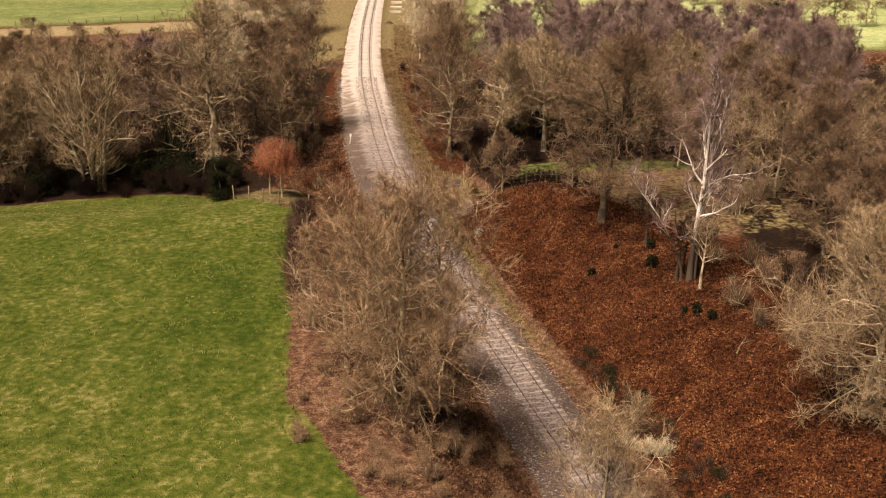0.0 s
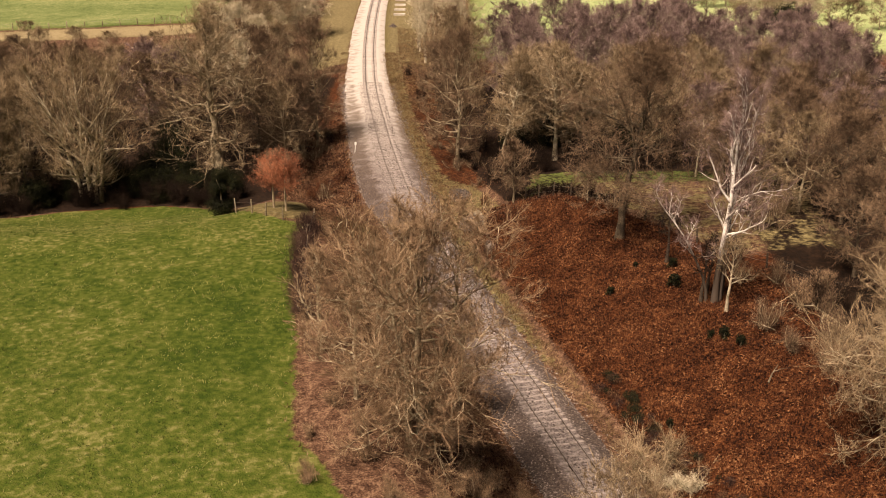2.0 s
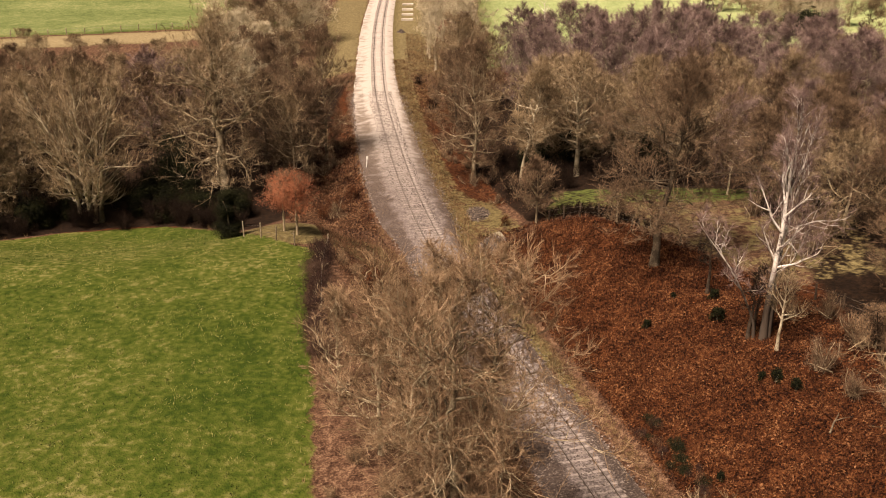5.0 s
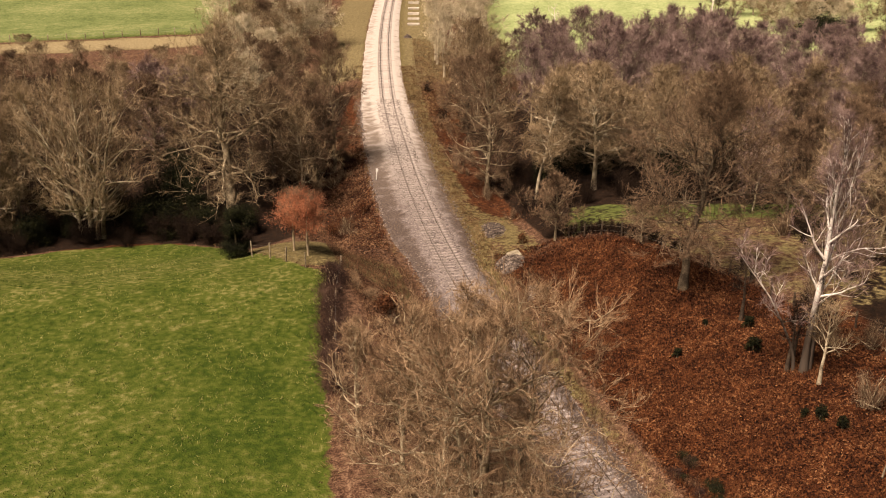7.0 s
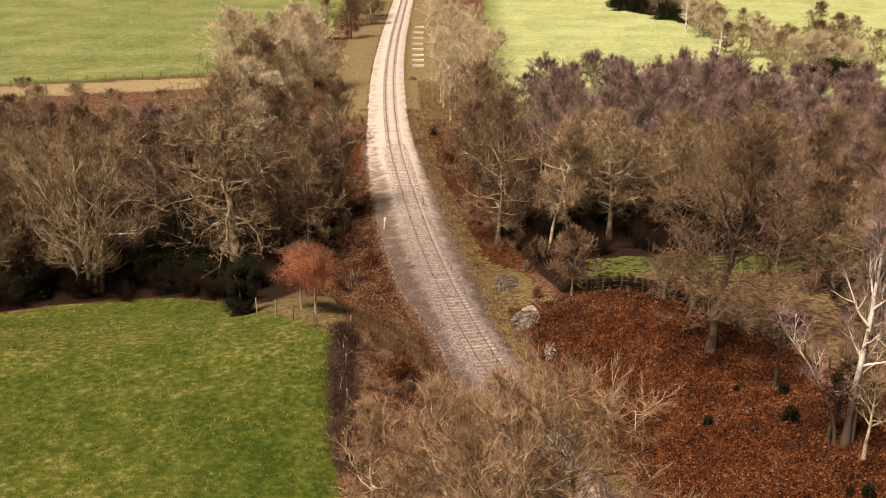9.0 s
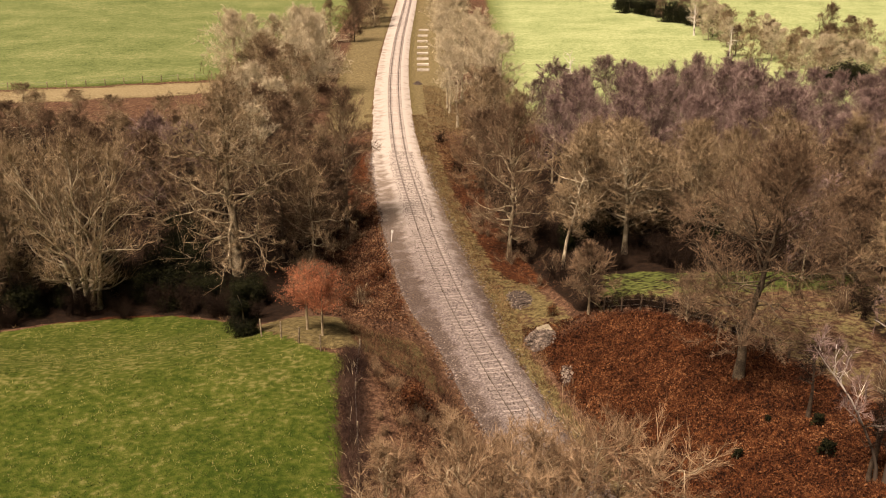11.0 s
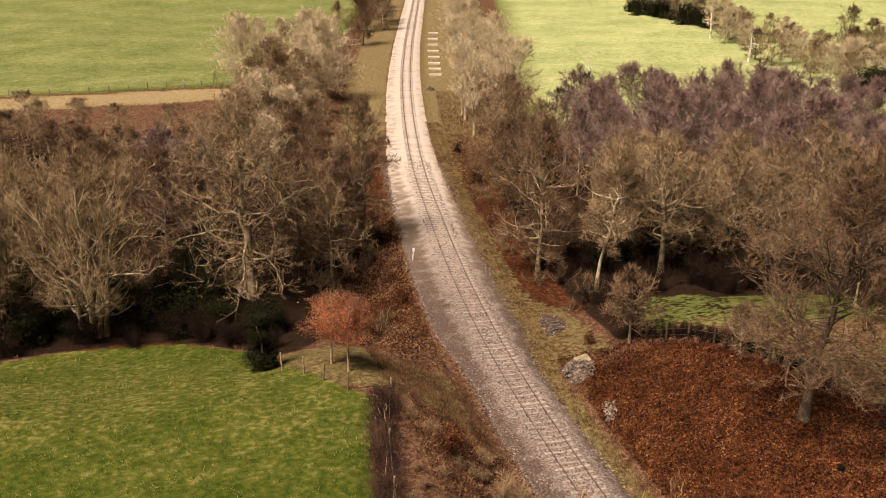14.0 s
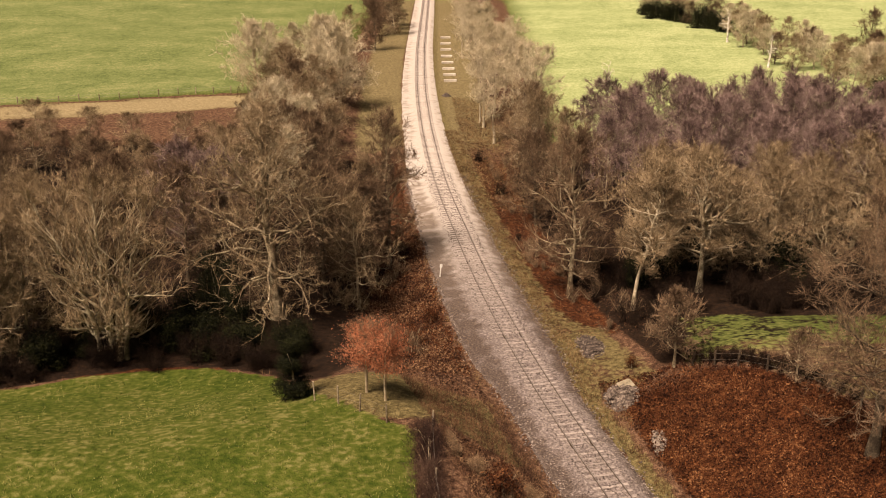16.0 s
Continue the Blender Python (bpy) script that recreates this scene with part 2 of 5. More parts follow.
    bsdf.inputs["Roughness"].default_value, bsdf.inputs["Specular IOR Level"].default_value = 0.95, 0.1
    b = nt.nodes.new("ShaderNodeBump")
    b.inputs["Strength"].default_value, b.inputs["Distance"].default_value = 0.9, 0.12
    L(tone2, b.inputs["Height"])
    L(b.outputs["Normal"], bsdf.inputs["Normal"])
    return m


def birch_material():
    """White papery bark over a dark fissured foot."""
    m = BARK_BIRCH.copy()
    m.name = "footed_birch_bark"
    nt = m.node_tree
    bsdf = nt.nodes["Principled BSDF"]
    white = bsdf.inputs["Base Color"].links[0].from_socket
    co, sep, noise_n = nt.nodes.new("ShaderNodeTexCoord"), nt.nodes.new("ShaderNodeSeparateXYZ"), nt.nodes.new("ShaderNodeTexNoise")
    noise_n.inputs["Scale"].default_value = 1.5
    nt.links.new(co.outputs["Object"], sep.inputs[0])
    nt.links.new(co.outputs["Object"], noise_n.inputs["Vector"])
    add = nt.nodes.new("ShaderNodeMath")
    add.operation = "MULTIPLY_ADD"
    add.inputs[1].default_value = 3.5
    nt.links.new(noise_n.outputs["Fac"], add.inputs[0])
    nt.links.new(sep.outputs["Z"], add.inputs[2])
    rng = nt.nodes.new("ShaderNodeMapRange")
    rng.inputs[1].default_value, rng.inputs[2].default_value = 5.0, 7.5
    nt.links.new(add.outputs[0], rng.inputs[0])
    mix = nt.nodes.new("ShaderNodeMix")
    mix.data_type = "RGBA"
    mix.inputs[6].default_value = (0.085, 0.065, 0.05, 1)
    nt.links.new(rng.outputs[0], mix.inputs[0])
    nt.links.new(white, mix.inputs[7])
    nt.links.new(mix.outputs[2], bsdf.inputs["Base Color"])
    return m


BARK_FOOT = birch_material()
GROUND = ground_material()

# ---- the lie of the land ----
CURVE = ((-140.0, 63.0), (0.0, 23.9), (40.0, 12.7), (58.7, 7.5), (71.6, 3.9), (88.8, -0.85), (100.5, -3.6), (110.2, -5.55), (125.0, -8.0), (155.0, -11.9), (168.0, -13.15), (190.0, -14.75), (215.0, -16.1), (240.0, -17.0), (275.0, -17.7), (350.0, -18.2), (700.0, -22.0))


def smooth(a, b, v):
    u = np.clip((v - a) / (b - a), 0.0, 1.0)
    return u * u * (3 - 2 * u)


_ys = np.linspace(-140, 700, 3361)
_xs = np.interp(_ys, [c[0] for c in CURVE], [c[1] for c in CURVE])
_xs = np.convolve(np.pad(_xs, 48, mode="reflect", reflect_type="odd"), np.hanning(99)[1:-1] / np.hanning(99).sum(), mode="valid")


def track_x(y):
    """The middle of the track at that distance along the valley."""
    return np.interp(y, _ys, _xs)


def ripple(x, y, size):
    """Gentle unevenness, about -1 to 1."""
    x, y = x / size, y / size
    return (np.sin(x * 1.3 + 2.1 * np.sin(y * 0.7)) + np.sin(y * 1.1 + 1.7 * np.sin(x * 0.9 + 1)) + np.sin(x * 0.6 - y * 0.8 + 2)) / 3


def ground_z(x, y):
    x, y = np.asarray(x, float), np.asarray(y, float)
    s = x - track_x(y)
    near_r = np.interp(s, (2.4, 3.1, 4.4, 7.5, 9.5, 12, 13.5, 16, 40, 90, 300), (-0.52, -0.5, -0.35, 1.0, 2.0, 3.6, 4.6, 5.0, 5.6, 4.5, 4.0))
    far_r = np.interp(s, (2.4, 4.6, 9, 14, 20, 40, 90, 300), (-0.52, -0.52, -1.4, -0.4, 0.5, 1.0, 1.5, 3.0))
    near_l = np.interp(-s, (2.4, 4.1, 7.5, 10.5, 12, 16, 40, 90, 300), (-0.52, -0.5, 2.2, 4.4, 5.0, 5.3, 5.1, 4.0, 3.0))
    far_l = np.interp(-s, (2.4, 5.3, 6.6, 9.5, 14, 20, 40, 90, 300), (-0.52, -0.52, -0.9, -1.6, -0.6, 1.2, 1.5, 1.5, 2.0))
    early = 8 * smooth(18, 34, -s)
    wr, wl = smooth(92, 121, y), smooth(86, 116, y + early)
    z = np.where(s > 0, near_r * (1 - wr) + far_r * wr, near_l * (1 - wl) + far_l * wl)
    flat = smooth(190, 250, y)
    z = z * (1 - flat) + np.interp(np.abs(s), (2.4, 6, 20, 300), (-0.5, -0.3, 0.0, 1.0)) * flat
    z = z - 2.0 * smooth(13, 21, -s) * smooth(82, 102, y) * (1 - smooth(106, 120, y))
    rough = smooth(4.4, 9.0, np.abs(s))
    return z + rough * (0.16 * ripple(x, y, 2.3) + 0.22 * ripple(x + 40, y, 9.0))


# ---- mesh helpers ----
def mesh_of(name, verts, faces, mat, smooth_shade=False):
    """A mesh from vertex rows and a list of face arrays (triangles or quads)."""
    me = bpy.data.meshes.new(name)
    verts = np.asarray(verts, np.float32)
    faces = [np.asarray(f, np.int32) for f in faces if len(f)]
    me.vertices.add(len(verts))
    me.vertices.foreach_set("co", verts.ravel())
    sizes = np.concatenate([np.full(len(f), f.shape[1], np.int32) for f in faces])
    loops = np.concatenate([f.ravel() for f in faces])
    me.loops.add(len(loops))
    me.loops.foreach_set("vertex_index", loops)
    me.polygons.add(len(sizes))
    me.polygons.foreach_set("loop_start", np.concatenate(([0], np.cumsum(sizes)[:-1])).astype(np.int32))
    me.polygons.foreach_set("loop_total", sizes)
    me.polygons.foreach_set("use_smooth", np.full(len(sizes), smooth_shade))
    me.update(calc_edges=True)
    me.materials.append(mat)
    return me


def part_of(name, me, parent, label=""):
    ob = new(name, me)
    ob.parent = parent
    return tagged(ob, label)


def part(name, bm, mat, parent, label=""):
    me = bpy.data.meshes.new(name)
    bm.to_mesh(me)
    bm.free()
    me.materials.append(mat)
    return part_of(name, me, parent, label)


def thing(name, label, category, group="", kind=""):
    return tagged(new(name), label, category, group, kind)


def gz(x, y):
    return float(ground_z(x, y))


def tubes(P, R, k):
    """Tapered tubes: P (n, m, 3) middle lines, R (n, m) radii, k sides. Returns vertices and quads."""
    P, R = np.asarray(P, float), np.asarray(R, float)
    n, m, _ = P.shape
    T = np.gradient(P, axis=1)
    T /= np.linalg.norm(T, axis=2, keepdims=True) + 1e-9
    ref = np.where(np.abs(T[..., 2:3]) > 0.8, np.array([1.0, 0, 0]), np.array([0, 0, 1.0]))
    A = np.cross(T, ref)
    A /= np.linalg.norm(A, axis=2, keepdims=True) + 1e-9
    B = np.cross(T, A)
    a = np.arange(k) * 2 * np.pi / k
    V = P[:, :, None] + R[:, :, None, None] * (A[:, :, None] * np.cos(a)[:, None] + B[:, :, None] * np.sin(a)[:, None])
    i, j, s = np.meshgrid(np.arange(n), np.arange(m - 1), np.arange(k), indexing="ij")
    base = (i * m + j) * k
    nxt = (s + 1) % k
    F = np.stack((base + s, base + nxt, base + k + nxt, base + k + s), -1).reshape(-1, 4)
    return V.reshape(-1, 3), F


def spikes(P, D, L, R, rng, slim=False):
    """Thin three-sided tapering twigs from P along D; slim ones are open on the third side."""
    P, D = np.asarray(P, float), np.asarray(D, float)
    n = len(P)
    D = D / (np.linalg.norm(D, axis=1, keepdims=True) + 1e-9)
    A = np.cross(D, rng.normal(size=(n, 3)))
    A /= np.linalg.norm(A, axis=1, keepdims=True) + 1e-9
    B = np.cross(D, A)
    R, L = np.broadcast_to(R, n)[:, None], np.broadcast_to(L, n)[:, None]
    ring = [P + R * (A * math.cos(q) + B * math.sin(q)) for q in (0, 2.094, 4.189)]
    V = np.stack((*ring, P + D * L), 1).reshape(-1, 3)
    b = np.arange(n)[:, None] * 4
    F = np.concatenate([b + np.array(f) for f in ((0, 1, 3), (1, 2, 3), (2, 0, 3))[:2 if slim else 3]])
    return V, F


def leaves(P, N, size, rng, fold=0.25):
    """Small leaves: two triangles folded along the midrib, lying across N."""
    P, N = np.asarray(P, float), np.asarray(N, float)
    n = len(P)
    N = N / (np.linalg.norm(N, axis=1, keepdims=True) + 1e-9)
    A = np.cross(N, rng.normal(size=(n, 3)))
    A /= np.linalg.norm(A, axis=1, keepdims=True) + 1e-9
    B = np.cross(N, A)
    s = np.broadcast_to(size, n)[:, None]
    V = np.stack((P - A * s, P + B * s * 0.55 + N * s * fold, P + A * s, P - B * s * 0.55 + N * s * fold), 1).reshape(-1, 3)
    b = np.arange(n)[:, None] * 4
    return V, np.concatenate((b + np.array((0, 2, 1)), b + np.array((0, 3, 2))))


def joined(pieces):
    """One vertex array and face list from (vertices, faces) pairs."""
    V, F, at = [], [], 0
    for v, f in pieces:
        V.append(v)
        F.append(f + at)
        at += len(v)
    return np.concatenate(V), F


def unit(v):
    return v / (np.linalg.norm(v) + 1e-9)


# ---- trees ----
def line_of(rng, p, d, length, steps, bend, rise):
    """A crooked line from p along d that bends by chance and turns upwards by rise."""
    pts, d = [np.array(p, float)], unit(np.array(d, float))
    for _ in range(steps):
        d = unit(d + rng.normal(size=3) * bend + np.array((0, 0, rise)))
        pts.append(pts[-1] + d * length / steps)
    return np.array(pts)


def tree_meshes(name, seed, height, girth, clear, spread, limbs=15, subs=7, fines=6, twigs=7, lean=(0, 0), low=-5, high=70, bend=0.16,
                rise=0.05, twig=0.7, twig_r=0.018, stems=((0, 0),), bark=None, brush=None, peak=0.45, droop=0.0, limb_r=0.42, fine_r=0.020, tip=0.42, sides=4, stem_r=0.8, dome=0.0):
    """Trunk-and-limbs and crown meshes of a bare tree standing at the origin. Crown: the fine branches and twigs."""
    rng = np.random.default_rng(seed)
    bole, big, small, spray, tp, td, tl = [], [], [], [], [], [], []
    for si, stem in enumerate(stems):
        hs = height * (0.92 if si == 0 else rng.uniform(0.72, 0.9))
        top = np.array((lean[0] + stem[0], lean[1] + stem[1], hs))
        u = np.linspace(0, 1, 9)
        off = np.cumsum(rng.normal(size=(9, 3)) * 0.022 * height * np.array((1, 1, 0)), axis=0)
        off -= off[0]
        trunk = np.stack((u ** 1.5, u ** 1.5, u ** 1.05), 1) * top + off * (u * (1.25 - u))[:, None] * 1.3 + np.array((stem[0], stem[1], 0)) * 0.22 * (1 - u[:, None])
        trunk[0] -= np.array((0, 0, 0.35))
        g = girth * (1 if si == 0 else stem_r)
        rad = g * np.interp(u, (0, 0.04, 0.12, 0.5, 1.0), (1.45, 1.1, 0.95, 0.58, 0.09))
        bole.append((trunk, rad))
        nl = max(4, int(limbs / len(stems) ** 0.6))
        for i in range(nl):
            f = clear + (0.985 - clear) * ((i + rng.uniform(0.1, 0.9)) / nl)
            at = np.array([np.interp(f, u, trunk[:, c]) for c in range(3)])
            q = (f - clear) / (1 - clear)
            reach = spread * (np.interp(q, (0, peak, 1), (0.82, 1.0, tip))) * rng.uniform(0.75, 1.12)
            az = i * 2.4 + rng.uniform(-0.5, 0.5)
            el = radians(low + (high - low) * q ** 1.2 + rng.uniform(-12, 12))
            out = np.array((math.cos(az), math.sin(az), 0)) + np.array((stem[0], stem[1], 0)) * 0.08
            d = out * math.cos(el) + np.array((0, 0, math.sin(el)))
            r0 = min(g * limb_r, float(np.interp(f, u, rad)) * 0.75)
            if dome:
                # reach out to a rounded crown
                c, e = np.array((trunk[5][0], trunk[5][1], height * (clear + (1 - clear) * 0.46))), np.array((spread, spread, height * (1 - clear) * 0.56))
                a, w = (at - c) / e, d / e
                k2 = float(a @ w), float(w @ w)
                out_to = (-k2[0] + math.sqrt(max(0.0, k2[0] ** 2 - k2[1] * (float(a @ a) - 1)))) / k2[1]
                reach = max(0.8, out_to * dome * rng.uniform(0.74, 1.04))
            limb = line_of(rng, at, d, reach, 7, bend, rise - droop * (1 - q))
            lr = r0 * np.linspace(1, 0.13, 8)
            big.append((limb, lr))
            for j in range(subs):
                fs = 0.2 + 0.78 * (j + rng.uniform(0.1, 0.9)) / subs
                k = fs * 7
                a = int(min(k, 6))
                p = limb[a] + (limb[a + 1] - limb[a]) * (k - a)
                along = unit(limb[a + 1] - limb[a])
                d2 = unit(along * 0.75 + rng.normal(size=3) * 0.62 + np.array((0, 0, 0.22 - droop * 2)))
                l2 = reach * (0.56 - 0.28 * fs) * rng.uniform(0.7, 1.25)
                sub = line_of(rng, p, d2, l2, 4, bend * 1.3, rise - droop)
                small.append((sub, max(0.02, r0 * (0.42 - 0.22 * fs)) * np.linspace(1, 0.25, 5)))
                for h in range(fines):
                    k2 = (0.15 + 0.83 * (h + rng.uniform(0.1, 0.9)) / fines) * 4
                    b = int(min(k2, 3))
                    p3 = sub[b] + (sub[b + 1] - sub[b]) * (k2 - b)
                    d3 = unit(unit(sub[b + 1] - sub[b]) * 0.7 + rng.normal(size=3) * 0.65 + np.array((0, 0, 0.2 - droop * 3)))
                    l3 = l2 * rng.uniform(0.28, 0.55) + 0.25
                    fine = line_of(rng, p3, d3, l3, 2, bend * 1.5, rise - droop)
                    spray.append((fine, fine_r * np.array((1.0, 0.75, 0.4))))
                    w = rng.uniform(0.1, 1.0, twigs)
                    for v in w:
                        c = 0 if v < 0.5 else 1
                        tp.append(fine[c] + (fine[c + 1] - fine[c]) * (v * 2 - c))
                        td.append(unit(fine[2] - fine[0]) * 0.9 + rng.normal(size=3) * 0.36 + np.array((0, 0, 0.24 - droop * 3)))
                        tl.append(twig * rng.uniform(0.5, 1.2))
    wood = [tubes([b[0] for b in bole], [b[1] for b in bole], 9), tubes([b[0] for b in big], [b[1] for b in big], 5),
            tubes([b[0] for b in small], [b[1] for b in small], sides)]
    V, F = joined(wood)
    trunk_me = mesh_of(name + "_trunk", V, F, bark or BARK, True)
    if sides == 3:
        f0, f2 = np.array([b[0][0] for b in spray]), np.array([b[0][2] for b in spray])
        fine_mesh = spikes(f0, f2 - f0, np.linalg.norm(f2 - f0, axis=1), fine_r, rng)
    else:
        fine_mesh = tubes([b[0] for b in spray], [b[1] for b in spray], 3)
    V, F = joined([fine_mesh, spikes(tp, td, np.array(tl), twig_r, rng, sides == 3)])
    crown_me = mesh_of(name + "_crown", V, F, brush or TWIG_TAN)
    return trunk_me, crown_me


def tree(name, meshes, x, y, label, category="tree", group="", turn=0.0, size=1.0, sink=0.0, tall=1.0):
    t = thing(name, label, category, group)
    part_of("trunk", meshes[0], t)
    part_of("crown", meshes[1], t)
    t.matrix_basis = pose(x, y, gz(x, y) - sink, 0, 0, turn) @ Matrix.Diagonal((size, size, size * tall, 1))
    return t


def shrub_meshes(name, seed, height, radius, count, brush, stems=9, bark=None):
    """A leafless thicket: stems fanning from the ground and a mass of twigs."""
    rng = np.random.default_rng(seed)
    P, R, tp, td = [], [], [], []
    for i in range(stems):
        az, tilt = rng.uniform(0, 6.28), rng.uniform(0.1, 0.75)
        d = (math.cos(az) * tilt, math.sin(az) * tilt, 1.0)
        l = line_of(rng, (rng.normal() * 0.25 * radius, rng.normal() * 0.25 * radius, -0.15), d, height * rng.uniform(0.8, 1.1), 5, 0.2, 0.02)
        P.append(l), R.append(0.045 * np.linspace(1, 0.3, 6))
        for _ in range(count // stems):
            k = rng.uniform(0.6, 4.99)
            a = int(k)
            tp.append(l[a] + (l[a + 1] - l[a]) * (k - a) + rng.normal(size=3) * 0.13 * radius)
            td.append(rng.normal(size=3) * 0.8 + np.array((0, 0, 0.7)))
    V, F = joined([tubes(P, R, 4)])
    stem_me = mesh_of(name + "_stems", V, F, bark or BARK, True)
    tp = np.array(tp)
    tp[:, 2] = np.maximum(tp[:, 2], 0.02)
    V, F = spikes(tp, td, rng.uniform(0.3, 0.9, len(tp)) * (0.3 + 0.14 * height), 0.013, rng)
    return stem_me, mesh_of(name + "_twigs", V, [F], brush)


def evergreen_meshes(name, seed, height, radius, count, leaf, mat, taper=0.55):
    """A dense leafy bush with an uneven outline: stem and foliage."""
    rng = np.random.default_rng(seed)
    V, F = tubes([line_of(rng, (0, 0, -0.2), (0, 0, 1), height * 0.85, 5, 0.06, 0.0)], [0.12 * np.linspace(1, 0.2, 6)], 6)
    stem_me = mesh_of(name + "_stem", V, [F], BARK, True)
    lumps = []
    for i in range(34):
        h = rng.uniform(0.04, 0.96)
        r = radius * np.interp(h, (0, 0.25, 0.6, 1), (0.75, 1.0, 0.85 - 0.3 * taper, 0.95 - 0.9 * taper)) * rng.uniform(0.25, 0.85)
        az = rng.uniform(0, 6.28)
        lumps.append((r * math.cos(az), r * math.sin(az), h * height, radius * rng.uniform(0.3, 0.52)))
    lumps = np.array(lumps)
    pick = lumps[rng.integers(0, len(lumps), count)]
    n = rng.normal(size=(count, 3))
    n /= np.linalg.norm(n, axis=1, keepdims=True)
    p = pick[:, :3] + n * pick[:, 3:] * rng.uniform(0.55, 1.1, (count, 1))
    p[:, 2] = np.maximum(p[:, 2], 0.05)
    V, F = leaves(p, n + rng.normal(size=(count, 3)) * 0.5, rng.uniform(0.6, 1.3, count) * leaf, rng)
    return stem_me, mesh_of(name + "_leaves", V, [F], mat)


def bush(name, meshes, x, y, label, category="bush", group="", turn=0.0, size=1.0, tall=1.0, parts=("stem", "brush")):
    t = thing(name, label, category, group)
    base = part_of(parts[0], meshes[0], t)
    if parts[1] == "brush":
        tagged(base, kind="stuff")
    part_of(parts[1], meshes[1], t)
    t.matrix_basis = pose(x, y, gz(x, y), 0, 0, turn) @ Matrix.Diagonal((size, size, size * tall, 1))
    return t


# ---- ground: one sheet to the horizon ----
def field_edge(x, y):
    """How far inside the near pasture a place lies, in metres (negative: outside)."""
    hx = np.interp(y, (0, 43, 49, 53, 64, 70, 80, 87, 120), (-3.0, -4.4, -7.2, -9.8, -11.0, -12.0, -13.2, -13.5, -13.5))
    ye = np.interp(x, (-200, -70, -47, -44, -41, -37, -31, -25, -22, -20, -17, -13.4), (92, 98, 101.8, 102.8, 104.6, 106.0, 105.4, 102.3, 97.5, 93.8, 89.8, 86.6))
    return np.minimum(hx - x, ye - y)


def right_fence_x(y):
    return np.interp(y, (0, 60, 66, 77, 80.5, 84.8, 88, 94, 98, 102, 106, 108), (44, 37, 32, 24.8, 21.6, 19.6, 17.2, 13.0, 10.0, 6.9, 7.4, 8.4))


def cover(x, y):
    s = x - track_x(y)
    a = field_edge(x, y)
    clearing = np.minimum.reduce([x - right_fence_x(y), 112.8 - 0.13 * (x - 11.6) - y, 34 - x, (y - 80) * 0.5])
    far_left = np.minimum(y - (202.5 + 0.29 * (x + 86)), -34 - x)
    far_right = np.minimum(np.minimum(x - 4 - 0.02 * (y - 190), y - 178), 400 - y)
    far_all = y - 380
    grass = np.maximum.reduce([smooth(-1.3 + 0.8 * smooth(66, 72, y), 1.0 - 0.5 * smooth(66, 72, y), a), smooth(-0.6, 0.8, clearing) * (0.2 + 0.34 * smooth(99.5, 102, y)), smooth(-0.6, 0.6, far_left), smooth(-3, 3, far_right), smooth(-8, 8, far_all)])
    bank = smooth(4.2, 5.6, s) * (1 - smooth(96, 104, y)) * (1 - smooth(-1, 1, clearing))
    woods = 0.8 * (smooth(100, 108, y - 8 * (s > 0)) * (1 - smooth(165, 185, y)))
    litter = np.clip(np.maximum(bank, woods * (np.abs(s) > 5)), 0, 1)
    verge = np.maximum(smooth(2.4, 2.9, s) * (1 - smooth(3.6, 4.4, s)) * smooth(60, 84, y), smooth(4.6, 6.0, -s) * (1 - smooth(17.5, 20.5, -s)) * smooth(87, 90, y) * (1 - smooth(98, 101, y)) * 0.95)
    verge = np.maximum(verge, smooth(2.4, 3, s) * (1 - smooth(8.5, 10.5, s + 3.4 * smooth(112, 120, y))) * smooth(97, 105, y) * 0.62)
    far = smooth(3.2, 4.2, np.abs(s)) * (1 - smooth(10, 14, np.abs(s))) * smooth(168, 188, y) * 0.75
    verge = np.maximum(np.maximum(verge, far), smooth(-0.6, 0.8, clearing) * 0.48)
    lane = smooth(-17, -12, far_left) * (1 - smooth(-2.5, -1, far_left)) * (x < -40)
    # far fields and verge paled: distant sunshine put into the ground colour
    pale = np.maximum(np.maximum(0.10 * smooth(-0.6, 1, clearing), 0.45 * far), smooth(-3, 8, far_right))
    pale = np.maximum(pale, np.maximum(0.36 * smooth(-1, 6, far_left), lane))
    return grass, litter, np.maximum(verge, lane * 0.9), pale


